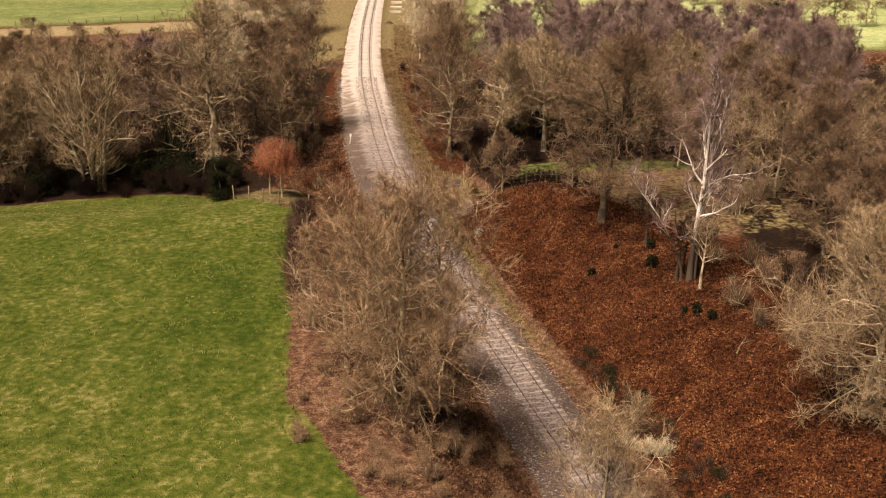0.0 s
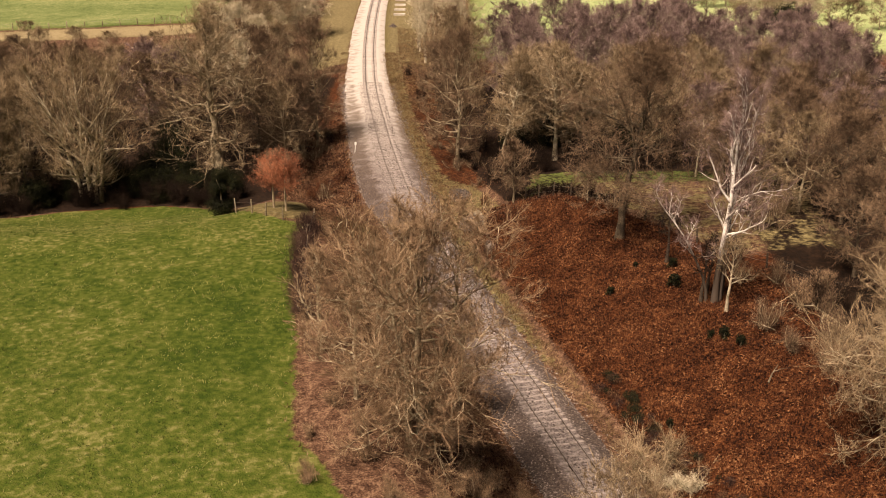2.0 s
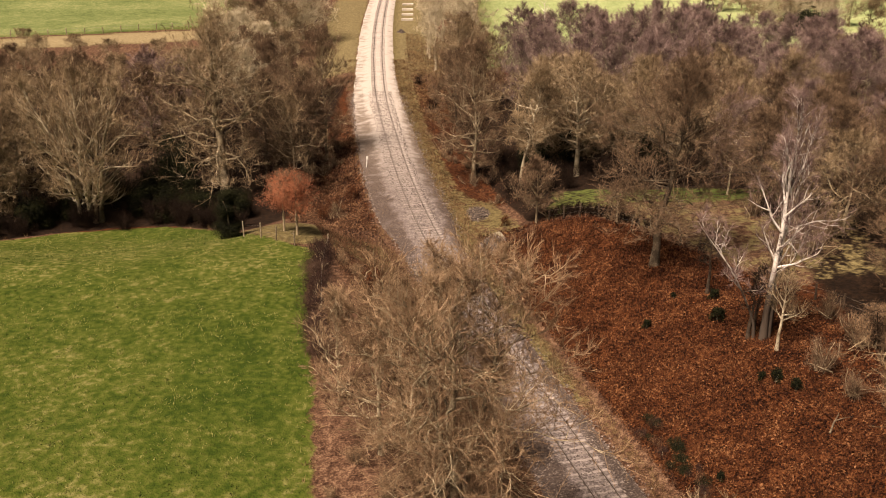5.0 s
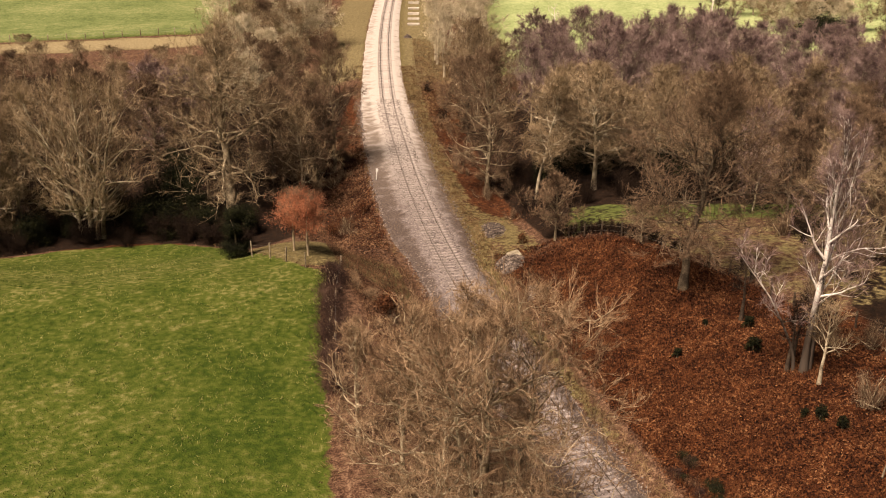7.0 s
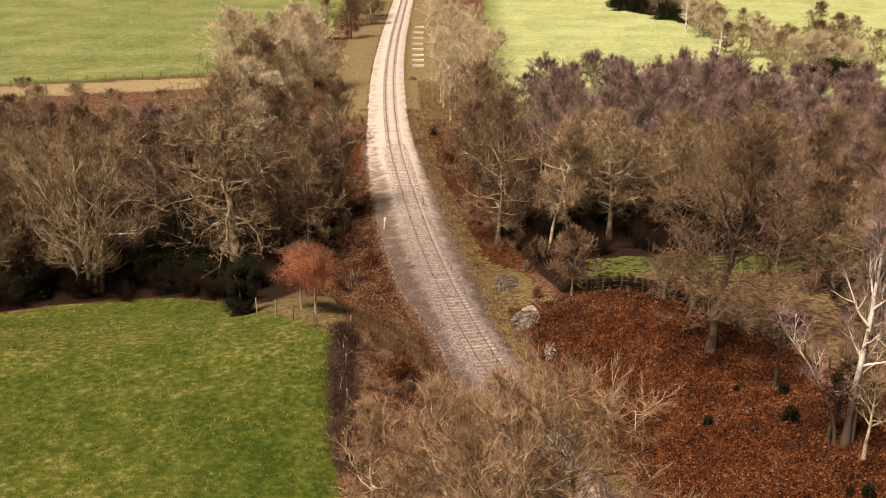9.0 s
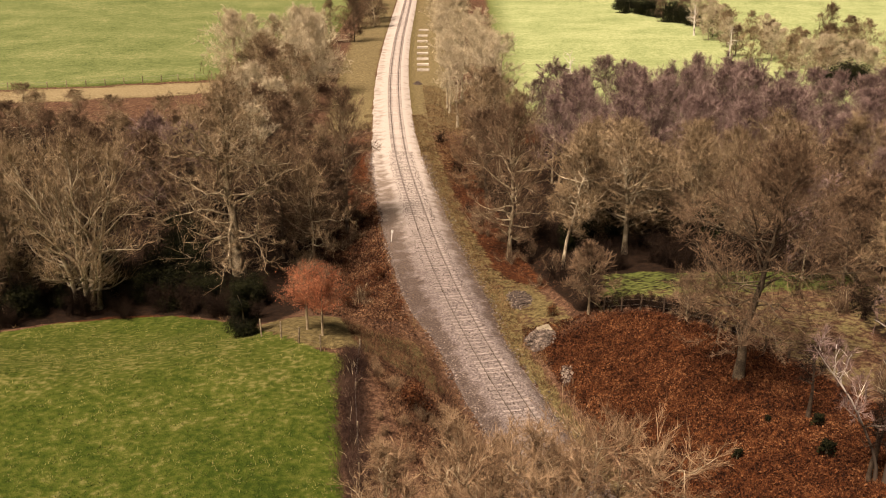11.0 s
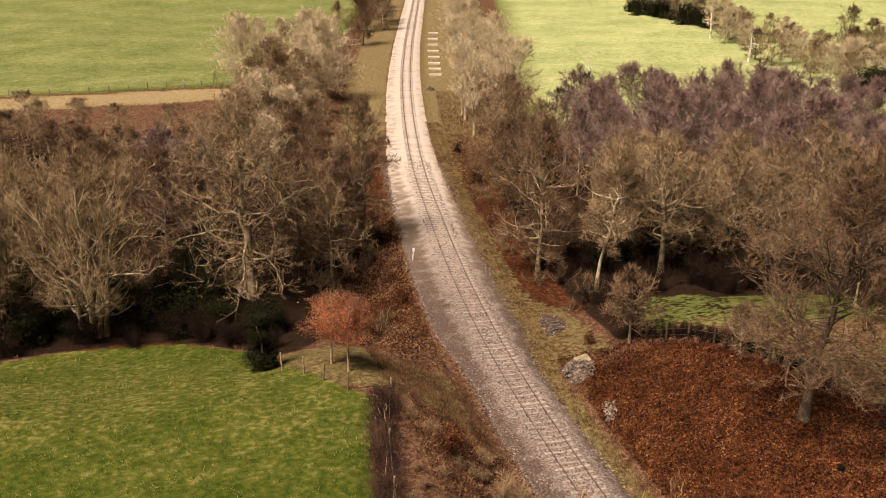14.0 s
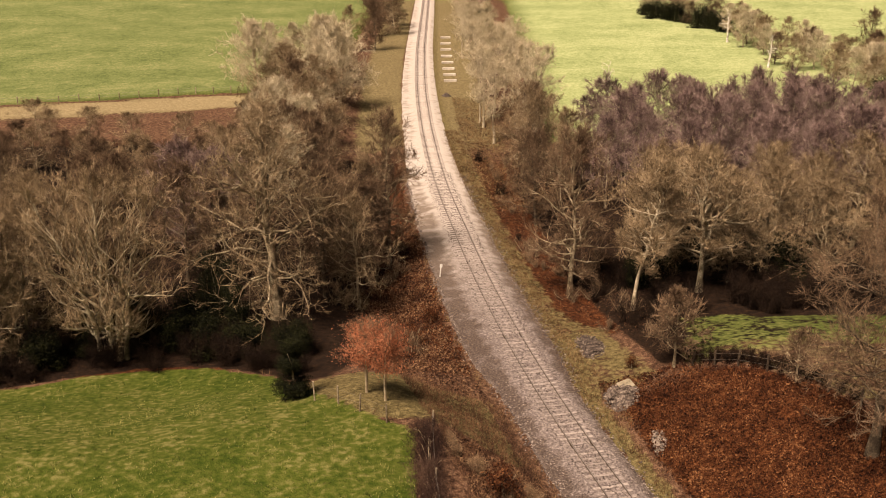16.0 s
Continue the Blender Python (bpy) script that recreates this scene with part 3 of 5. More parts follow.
def build_ground():
    fx = np.concatenate((-np.geomspace(3000, 62, 22), np.arange(-60, 60.1, 0.75), np.geomspace(62, 3000, 22)))
    fy = np.concatenate((-np.geomspace(600, 20, 12) + 40, np.arange(22, 131, 0.75), np.arange(131, 300, 1.8), np.geomspace(302, 4000, 34)))
    X, Y = np.meshgrid(fx, fy)
    Z = ground_z(X, Y)
    n, m = X.shape
    i, j = np.meshgrid(np.arange(n - 1), np.arange(m - 1), indexing="ij")
    b = (i * m + j).ravel()
    me = mesh_of("ground", np.stack((X, Y, Z), -1).reshape(-1, 3), [np.stack((b, b + 1, b + m + 1, b + m), -1)], GROUND, True)
    g, l, v, pale = cover(X.ravel(), Y.ravel())
    at = me.attributes.new("cover", "FLOAT_COLOR", "POINT")
    at.data.foreach_set("color", np.stack((g, l, v, pale), -1).astype(np.float32).ravel())
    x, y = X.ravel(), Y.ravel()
    # where the painted shade lies: left wood, right wood, hillside
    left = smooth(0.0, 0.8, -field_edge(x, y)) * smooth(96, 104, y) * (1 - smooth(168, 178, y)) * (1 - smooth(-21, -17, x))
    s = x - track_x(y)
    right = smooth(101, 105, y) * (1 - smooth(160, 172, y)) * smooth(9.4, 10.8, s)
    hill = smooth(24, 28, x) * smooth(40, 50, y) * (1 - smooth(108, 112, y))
    at = me.attributes.new("humus_shade", "FLOAT", "POINT")
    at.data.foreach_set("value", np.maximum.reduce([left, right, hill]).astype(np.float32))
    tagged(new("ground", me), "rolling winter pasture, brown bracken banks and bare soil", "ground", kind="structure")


build_ground()


def along(y):
    """Place and heading of the track at y: middle, direction, right-hand side."""
    p = np.array((float(track_x(y)), y, 0.0))
    d = unit(np.array((float(track_x(y + 0.5) - track_x(y - 0.5)), 1.0, 0.0)))
    return p, d, np.array((d[1], -d[0], 0.0))


def swept(name, profile, y0, y1, step, mat, closed=True, lift=0.0, widen=None):
    """A section carried along the track."""
    ys = np.arange(y0, y1 + step / 2, step)
    pr = np.array(profile)
    V = []
    for y in ys:
        p, d, r = along(y)
        off = pr[:, :1] if widen is None else pr[:, :1] * (1 + widen(y) * smooth(1.4, 3.0, np.abs(pr[:, :1])))
        V.append(p + r * off + np.array((0, 0, 1.0)) * (pr[:, 1:] + lift))
    k = len(pr)
    last = k if closed else k - 1
    i, s = np.meshgrid(np.arange(len(ys) - 1), np.arange(last), indexing="ij")
    t = (s + 1) % k
    F = np.stack((i * k + s, i * k + t, (i + 1) * k + t, (i + 1) * k + s), -1).reshape(-1, 4)
    return mesh_of(name, np.concatenate(V), [F], mat)


def build_track():
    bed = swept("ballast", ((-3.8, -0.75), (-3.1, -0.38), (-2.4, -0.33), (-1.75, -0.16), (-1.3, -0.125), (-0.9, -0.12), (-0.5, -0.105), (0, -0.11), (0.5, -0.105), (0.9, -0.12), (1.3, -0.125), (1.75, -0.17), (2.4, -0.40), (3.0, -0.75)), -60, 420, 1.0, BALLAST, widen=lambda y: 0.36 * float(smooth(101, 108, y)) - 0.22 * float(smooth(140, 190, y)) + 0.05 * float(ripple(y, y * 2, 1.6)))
    co = np.empty(len(bed.vertices) * 3)
    bed.vertices.foreach_get("co", co)
    off = np.abs(co[0::3] - track_x(co[1::3]))
    bed.attributes.new("shoulder", "FLOAT", "POINT").data.foreach_set("value", (smooth(1.25, 2.9, off) * (1 - 0.6 * smooth(130, 170, co[1::3])) + 0.8 * smooth(1.15, 1.5, off) * (1 - smooth(66, 92, co[1::3]))).astype(np.float32))
    # paler with distance: painted sunshine, not another stone
    bed.attributes.new("far_sun", "FLOAT", "POINT").data.foreach_set("value", (0.52 * smooth(108, 165, co[1::3])).astype(np.float32))
    tagged(new("ballast", bed), "grey-brown crushed stone ballast bed under the track", "ballast", kind="structure")
    track = thing("railway_track", "single railway line of rusty rails on pale concrete sleepers", "railway track")
    sec = ((-0.07, -0.16), (0.07, -0.16), (0.07, -0.145), (0.012, -0.125), (0.012, -0.045), (0.036, -0.035), (0.036, 0), (-0.036, 0), (-0.036, -0.035), (-0.012, -0.045), (-0.012, -0.125), (-0.07, -0.145))
    rails = {}
    for side in (-0.7525, 0.7525):
        rails[side] = part_of("rail", swept("rail", [(a + side, b) for a, b in sec], -60, 420, 1.5, RAIL, lift=0.045), track, "rust-brown steel rail")
        part_of("rail_head", swept("rail_head", [(a * 0.8 + side, b) for a, b in ((-0.03, 0.0), (0.03, 0.0), (0.026, 0.005), (-0.026, 0.005))], -60, 420, 1.5, RAIL_HEAD, lift=0.045), rails[side], "worn running surface")

    def sleeper_mesh():
        """A concrete sleeper: high ends, waisted middle, chamfered top."""
        xs, top, wid = (-1.25, -1.22, -0.45, -0.3, 0.3, 0.45, 1.22, 1.25), (-0.145, -0.10, -0.105, -0.135, -0.135, -0.105, -0.10, -0.145), (0.12, 0.135, 0.13, 0.11, 0.11, 0.13, 0.135, 0.12)
        V, F = [], []
        for x, t, w in zip(xs, top, wid):
            V += [(x, -w, -0.3), (x, -w, t - 0.02), (x, -w * 0.8, t), (x, w * 0.8, t), (x, w, t - 0.02), (x, w, -0.3)]
        for i in range(7):
            for j in range(5):
                a = i * 6 + j
                F.append((a, a + 6, a + 7, a + 1))
        ends = [(0, 1, 4, 5), (1, 2, 3, 4), (47, 46, 43, 42), (46, 45, 44, 43)]
        return np.array(V), np.array(F + ends)

    V, F = sleeper_mesh()
    me = mesh_of("sleeper", V, [F], CONCRETE)
    ys, y = [], -50.0
    while y < 415:
        ys.append(y)
        y += 0.70 * float(along(y)[1][1])
    rng = np.random.default_rng(5)
    rest = []
    for y in ys:
        p, d, r = along(y)
        lift, skew = 0.055 + rng.uniform(-0.012, 0.012), rng.normal() * 0.012
        r2 = unit(r + d * skew)
        d2 = np.array((-r2[1], r2[0], 0))
        if 45 < y < 232:
            ob = part_of("sleeper", me, track)
            ob.matrix_basis = Matrix(((r2[0], d2[0], 0, p[0]), (r2[1], d2[1], 0, p[1]), (0, 0, 1, lift - 0.02), (0, 0, 0, 1)))
        else:
            rest.append((V[:, :1] * r2 + V[:, 1:2] * d2 + V[:, 2:] * np.array((0, 0, 1)) + p + np.array((0, 0, lift - 0.02)), F))
    V2, F2 = joined(rest)
    tagged(part_of("sleeper_run", mesh_of("far_sleepers", V2, F2, CONCRETE), track), kind="stuff")
    # fishplates where the rail lengths meet
    bm = bmesh.new()
    bmesh.ops.create_cube(bm, size=1.0, matrix=Matrix.Diagonal((0.13, 0.62, 0.13, 1)))
    bmesh.ops.bevel(bm, geom=bm.edges[:], offset=0.02, segments=1)
    plate = bpy.data.meshes.new("fishplate")
    bm.to_mesh(plate)
    bm.free()
    plate.materials.append(WOOD_DARK)
    for y in np.arange(59.5, 260, 18.05):
        for side in (-0.7525, 0.7525):
            p, d, r = along(float(y) - 2.2 + 0.0)
            q = p + r * side
            ob = part_of("fishplate", plate, rails[side], "dark oily rail joint")
            ob.matrix_basis = Matrix(((r[0], d[0], 0, q[0]), (r[1], d[1], 0, q[1]), (0, 0, 1, -0.035), (0, 0, 0, 1)))
    # loose stones on the bed and shoulders
    n = 18000
    yy = 44 + 120 * rng.random(n) ** 1.25
    ss = np.where(rng.random(n) < 0.5, rng.uniform(-3.8, -1.25, n), rng.uniform(1.25, 2.7, n))
    mid = rng.random(n) < 0.16
    ss = np.where(mid, rng.uniform(-0.65, 0.65, n), ss)
    prx, prz = (-3.8, -3.1, -2.4, -1.75, -1.3, -0.5, 0.5, 1.3, 1.75, 2.4, 3.0), (-0.6, -0.38, -0.33, -0.16, -0.10, -0.08, -0.08, -0.10, -0.17, -0.40, -0.6)
    c = np.stack((track_x(yy) + ss, yy, np.interp(ss, prx, prz) + 0.01), -1)
    sz = rng.uniform(0.035, 0.085, (n, 1, 1))
    octa = np.array(((1, 0, 0), (-1, 0, 0), (0, 1, 0), (0, -1, 0), (0, 0, 0.7), (0, 0, -0.7)), float)[None] * rng.uniform(0.6, 1.3, (n, 6, 1))
    V = (c[:, None] + octa * sz).reshape(-1, 3)
    f = np.array(((0, 2, 4), (2, 1, 4), (1, 3, 4), (3, 0, 4), (2, 0, 5), (1, 2, 5), (3, 1, 5), (0, 3, 5)))
    F = (np.arange(n)[:, None, None] * 6 + f[None]).reshape(-1, 3)
    k = 7000
    ye = 44 + 120 * rng.random(k)
    se = np.where(rng.random(k) < 0.6, -3.15, 2.45) * (1 + 0.36 * smooth(101, 108, ye)) + rng.normal(size=k) * 0.38
    xe = track_x(ye) + se
    ce = np.stack((xe, ye, np.maximum(ground_z(xe, ye), -0.45) + 0.03), -1)
    oe = np.array(((1, 0, 0), (-1, 0, 0), (0, 1, 0), (0, -1, 0), (0, 0, 0.7), (0, 0, -0.7)), float)[None] * rng.uniform(0.6, 1.3, (k, 6, 1)) * rng.uniform(0.04, 0.10, (k, 1, 1))
    V = np.concatenate((V, (ce[:, None] + oe).reshape(-1, 3)))
    F = np.concatenate((F, (np.arange(k)[:, None, None] * 6 + f[None]).reshape(-1, 3) + n * 6))
    tagged(new("ballast_stones", mesh_of("ballast_stones", V, [F], STONE)), "loose crushed grey stones along the track bed", "stones", kind="stuff")


build_track()


# ---- single trees ----
def build_single_trees():
    m = tree_meshes("field_oak", 11, 15.0, 0.30, 0.10, 6.6, limbs=56, subs=8, fines=7, twigs=12, low=-22, high=76, bend=0.28, twig=0.5, bark=BARK, brush=TWIG_WARM, twig_r=0.0085, fine_r=0.012, limb_r=0.26, stems=((0.3, 0.0), (2.6, 0.8), (-2.8, 0.6)), stem_r=0.7, dome=1.0)
    tree("oak_tree", m, -2.2, 51.3, "gnarled bare oak on the bank between pasture and railway", turn=20)
    m = tree_meshes("valley_oak", 23, 19.5, 0.55, 0.10, 8.8, limbs=48, subs=8, fines=5, twigs=9, low=-14, high=78, bend=0.32, twig=0.7, fine_r=0.018, twig_r=0.012, limb_r=0.23, bark=BARK, brush=TWIG_TAN, dome=1.0)
    tree("oak_tree", m, -26.7, 114.6, "large bare oak with crooked pale limbs at the wood's edge", turn=70)
    m = tree_meshes("bank_oak", 37, 16.5, 0.33, 0.26, 7.2, limbs=52, subs=9, fines=6, twigs=14, low=2, high=80, bend=0.24, rise=0.06, twig=0.5, lean=(1.8, 0.0), twig_r=0.010, fine_r=0.014, limb_r=0.20, bark=BARK_DARK, brush=TWIG_BROWN, dome=1.0)
    tree("oak_tree", m, 14.3, 84.4, "bare round-crowned oak leaning from the bracken bank", turn=0)
    m = tree_meshes("edge_ash", 41, 16.5, 0.29, 0.10, 6.2, limbs=46, subs=6, fines=5, twigs=6, limb_r=0.55, dome=0.85, low=10, high=78, bend=0.14, rise=0.10, twig=0.9,
                    stems=((-0.5, 0.0), (-3.0, 0.5), (1.8, -0.6), (4.2, 0.6), (-5.2, -0.5)), fine_r=0.020, twig_r=0.014, bark=BARK_PALE)
    tree("ash_tree", m, -39.6, 108.0, "many-stemmed bare ash with pale bark at the pasture edge", turn=0)
    m = tree_meshes("edge_ash_slim", 43, 14.5, 0.22, 0.10, 5.2, limbs=36, subs=7, fines=5, twigs=8, dome=0.9, low=10, high=78, rise=0.08, twig=0.9, stems=((-1.0, 0), (-4.0, 0.4), (2.5, 0)), bark=BARK_PALE, fine_r=0.024, twig_r=0.02)
    tree("ash_tree", m, -49.5, 105.5, "slim bare ash with leaning pale stems at the pasture edge", turn=0)
    m = tree_meshes("bank_birch", 53, 18.0, 0.23, 0.30, 3.7, limbs=24, subs=6, fines=5, twigs=7, low=40, high=76, bend=0.13, rise=0.11, twig=0.7, bark=BARK_FOOT, brush=TWIG_PURPLE,
                    stems=((0.3, 0.2), (1.8, 0.3)), limb_r=0.42, stem_r=0.62, fine_r=0.013, twig_r=0.0095)
    tree("birch_tree", m, 19.2, 71.2, "bare silver birch with bright white stems on the bank", turn=0)
    m = tree_meshes("bank_birch_lean", 54, 9.5, 0.105, 0.35, 2.2, limbs=9, subs=5, fines=4, twigs=8, low=35, high=75, bend=0.13, rise=0.1, twig=0.6, lean=(-4.6, -0.2), bark=BARK_FOOT, brush=TWIG_PURPLE, limb_r=0.5, fine_r=0.013, twig_r=0.010)
    tree("birch_tree", m, 18.7, 71.5, "slender white birch stem leaning out from the bank", turn=0)
    m = tree_meshes("bank_birch_small", 57, 5.5, 0.13, 0.4, 1.7, limbs=12, subs=5, fines=4, twigs=6, low=20, high=70, rise=0.1, bark=BARK_PALE, brush=TWIG_TAN, twig=0.4, twig_r=0.009, fine_r=0.012)
    tree("birch_tree", m, 19.6, 69.4, "short leaning birch stem with pale foot beside the silver birch", turn=0)
    m = tree_meshes("plateau_oak", 61, 13.0, 0.24, 0.10, 7.4, limbs=50, subs=9, fines=6, twigs=13, dome=1.0, limb_r=0.26, low=-14, high=76, bend=0.26, twig=0.5, bark=BARK, brush=TWIG_TAN, stems=((-1.2, 0.4), (1.0, -0.6)), twig_r=0.0085, fine_r=0.013)
    tree("oak_tree", m, 25.2, 51.0, "two-stemmed bare oak with pale trunks above the bracken", turn=0)
    m = tree_meshes("leaning_ash", 67, 14.5, 0.20, 0.34, 4.4, limbs=32, subs=7, fines=5, twigs=9, dome=0.95, low=-5, high=65, bend=0.2, lean=(2.2, 0), bark=BARK_PALE, twig=0.7)
    tree("ash_tree", m, 5.9, 117.4, "leaning bare tree with a tall pale clean trunk", turn=0)
    m = tree_meshes("wood_oak", 71, 13.5, 0.30, 0.24, 5.6, limbs=36, subs=7, fines=5, twigs=9, dome=1.0, low=5, high=70, bend=0.24, twig=0.7, bark=BARK_PALE)
    tree("oak_tree", m, 12.5, 119.6, "bare oak with a stout trunk at the clearing edge", turn=0)
    m = tree_meshes("trackside_oak", 73, 16.5, 0.24, 0.14, 5.2, limbs=40, subs=7, fines=6, twigs=9, dome=1.0, low=-5, high=76, twig=0.7, brush=TWIG_BROWN, fine_r=0.018, twig_r=0.013)
    tree("oak_tree", m, 0.8, 124.0, "bare brown-twigged tree on the railway embankment", turn=0)
    tree("oak_tree", m, -17.6, 132.0, "tall bare tree beside the railway embankment", turn=130, size=0.8, tall=1.25)
    m = tree_meshes("dark_pole", 91, 5.0, 0.15, 0.5, 1.2, limbs=9, subs=4, fines=4, twigs=5, low=10, high=70, brush=TWIG_DARK, bark=WOOD_DARK, twig=0.4, twig_r=0.010, fine_r=0.014)
    for x, y in ((18.3, 71.6), (18.9, 72.4), (19.9, 71.8), (17.2, 78.6)):
        tree("young_oak", m, x, y, "slim dark-barked young oak beside the birch", turn=x * 50)
    # the bushy tree rising over the track edge
    m = tree_meshes("trackside_willow", 79, 8.6, 0.12, 0.08, 4.0, limbs=22, subs=7, fines=5, twigs=8, low=25, high=82, twig=0.6, brush=TWIG_TAN, rise=0.08, stems=((0, 0), (1.6, 0.5), (-1.7, 0.4)), fine_r=0.011, twig_r=0.008, bend=0.2)
    tree("willow_tree", m, 9.2, 46.6, "pale grey-twigged bushy willow crowding the track side", turn=0)
    m = tree_meshes("trackside_thorn", 83, 8.5, 0.16, 0.10, 3.4, limbs=22, subs=7, fines=6, twigs=9, low=20, high=80, bend=0.22, twig=0.42, brush=TWIG_WARM, rise=0.06, twig_r=0.010, fine_r=0.014)
    tree("thorn_tree", m, -3.4, 61.5, "brown leafless thorn tree on the cutting slope", turn=0, size=1.1)
    tree("thorn_tree", m, 0.2, 63.0, "brown leafless thorn tree on the cutting slope", turn=100, size=0.9)
    tree("thorn_tree", m, -6.2, 57.0, "brown leafless thorn tree on the cutting slope", turn=300, size=1.0)
    tree("thorn_tree", m, -5.6, 67.0, "brown leafless thorn tree on the cutting slope", turn=50, size=0.8)
    tree("thorn_tree", m, -9.0, 62.5, "brown leafless thorn tree beside the pasture", turn=210, size=0.85)
    m = tree_meshes("clearing_thorn", 89, 6.2, 0.13, 0.22, 2.8, limbs=18, subs=7, fines=5, twigs=8, low=0, high=75, twig=0.5, brush=TWIG_BROWN)
    tree("thorn_tree", m, 6.4, 102.4, "small bare thorn tree by the fence corner", turn=0)
    tree("thorn_tree", m, 12.8, 93.8, "small bare thorn tree beside the clearing fence", turn=140, size=0.6)
    m = tree_meshes("field_corner_ash", 95, 12.5, 0.24, 0.10, 6.0, limbs=40, subs=7, fines=5, twigs=9, low=5, high=80, bend=0.2, twig=0.8, bark=BARK_POLE, brush=TWIG_PALE, fine_r=0.024, twig_r=0.018, limb_r=0.4, dome=1.0)
    for x, y, turn, size in ((-46.0, 213.0, 0, 1.0), (-30.5, 208.0, 140, 1.1), (-36.0, 226.0, 250, 1.0)):
        tree("ash_tree", m, x, y, "pale-twigged round-crowned bare ash by the far field", turn=turn, size=size)
    # dead tree standing in the far hedge
    m = tree_meshes("dead_tree", 97, 8.0, 0.26, 0.35, 3.0, limbs=11, subs=3, fines=1, twigs=1, low=0, high=60, bend=0.3, bark=BARK_BIRCH, brush=TWIG_PALE)
    tree("dead_tree", m, 56.2, 275.7, "bleached dead tree standing at the field edge", turn=0)
    tree("dead_tree", m, 16.5, 205.0, "bleached dead tree standing at the field edge", turn=70, size=0.9)
    tree("dead_tree", m, 55.6, 241.0, "bleached dead tree standing at the field edge", turn=160, size=0.9)


build_single_trees()


# ---- copper beech saplings with last year's leaves ----
def build_beeches():
    def meshes(seed, height):
        rng = np.random.default_rng(seed)
        V, F = tubes([line_of(rng, (0, 0, -0.2), (0, 0, 1), height * 0.9, 6, 0.03, 0.02)], [0.07 * np.linspace(1, 0.15, 7)], 7)
        trunk = mesh_of("trunk", V, [F], BARK_PALE, True)
        P, R, lp = [], [], []
        for i in range(46):
            z = height * rng.uniform(0.30, 0.84)
            az, el = i * 2.4, radians(rng.uniform(25, 65))
            reach = 2.7 * np.interp(z / height, (0.30, 0.45, 0.86), (0.85, 1.0, 0.32)) * rng.uniform(0.8, 1.15)
            l = line_of(rng, (0, 0, z), (math.cos(az) * math.cos(el), math.sin(az) * math.cos(el), math.sin(el)), reach, 4, 0.12, 0.05)
            P.append(l), R.append(0.022 * np.linspace(1, 0.3, 5))
            low = z < height * 0.66
            for _ in range(300 if low else 90):
                k = rng.uniform(0.5, 3.99)
                a = int(k)
                lp.append(l[a] + (l[a + 1] - l[a]) * (k - a) + rng.normal(size=3) * 0.24)
        lp = np.array(lp)
        V, F = leaves(lp, rng.normal(size=lp.shape), rng.uniform(0.03, 0.06, len(lp)), rng)
        leaf = mesh_of("leaves", V, [F], LEAF_COPPER)
        tp = np.concatenate([l[2:] for l in P])
        tp = np.repeat(tp, 9, axis=0) + rng.normal(size=(len(tp) * 9, 3)) * 0.08
        V, F = joined([tubes(P, R, 4), spikes(tp, rng.normal(size=tp.shape) * 0.6 + np.array((0, 0, 0.9)), rng.uniform(0.3, 0.8, len(tp)), 0.011, rng)])
        return trunk, mesh_of("branches", V, F, TWIG_BROWN), leaf

    for (x, y, seed, h) in ((-15.6, 91.6, 101, 6.0), (-17.0, 93.2, 103, 5.5)):
        a, b, c = meshes(seed, h)
        t = thing("beech_sapling", "young copper beech holding rust-red winter leaves, with a staked trunk", "tree", "beech saplings")
        stem = part_of("trunk", a, t)
        part_of("canopy", b, t), part_of("foliage", c, t, "rust-red dry leaves")
        bm = bmesh.new()
        bmesh.ops.create_cone(bm, cap_ends=False, segments=10, radius1=0.11, radius2=0.10, depth=1.7, matrix=Matrix.Translation((0, 0, 0.85)))
        part("tree_guard", bm, TUBE, stem, "buff trunk guard")
        t.matrix_basis = pose(x, y, gz(x, y))


build_beeches()


# ---- woods: seeded scatters of a few tree forms ----
FORMS = {}


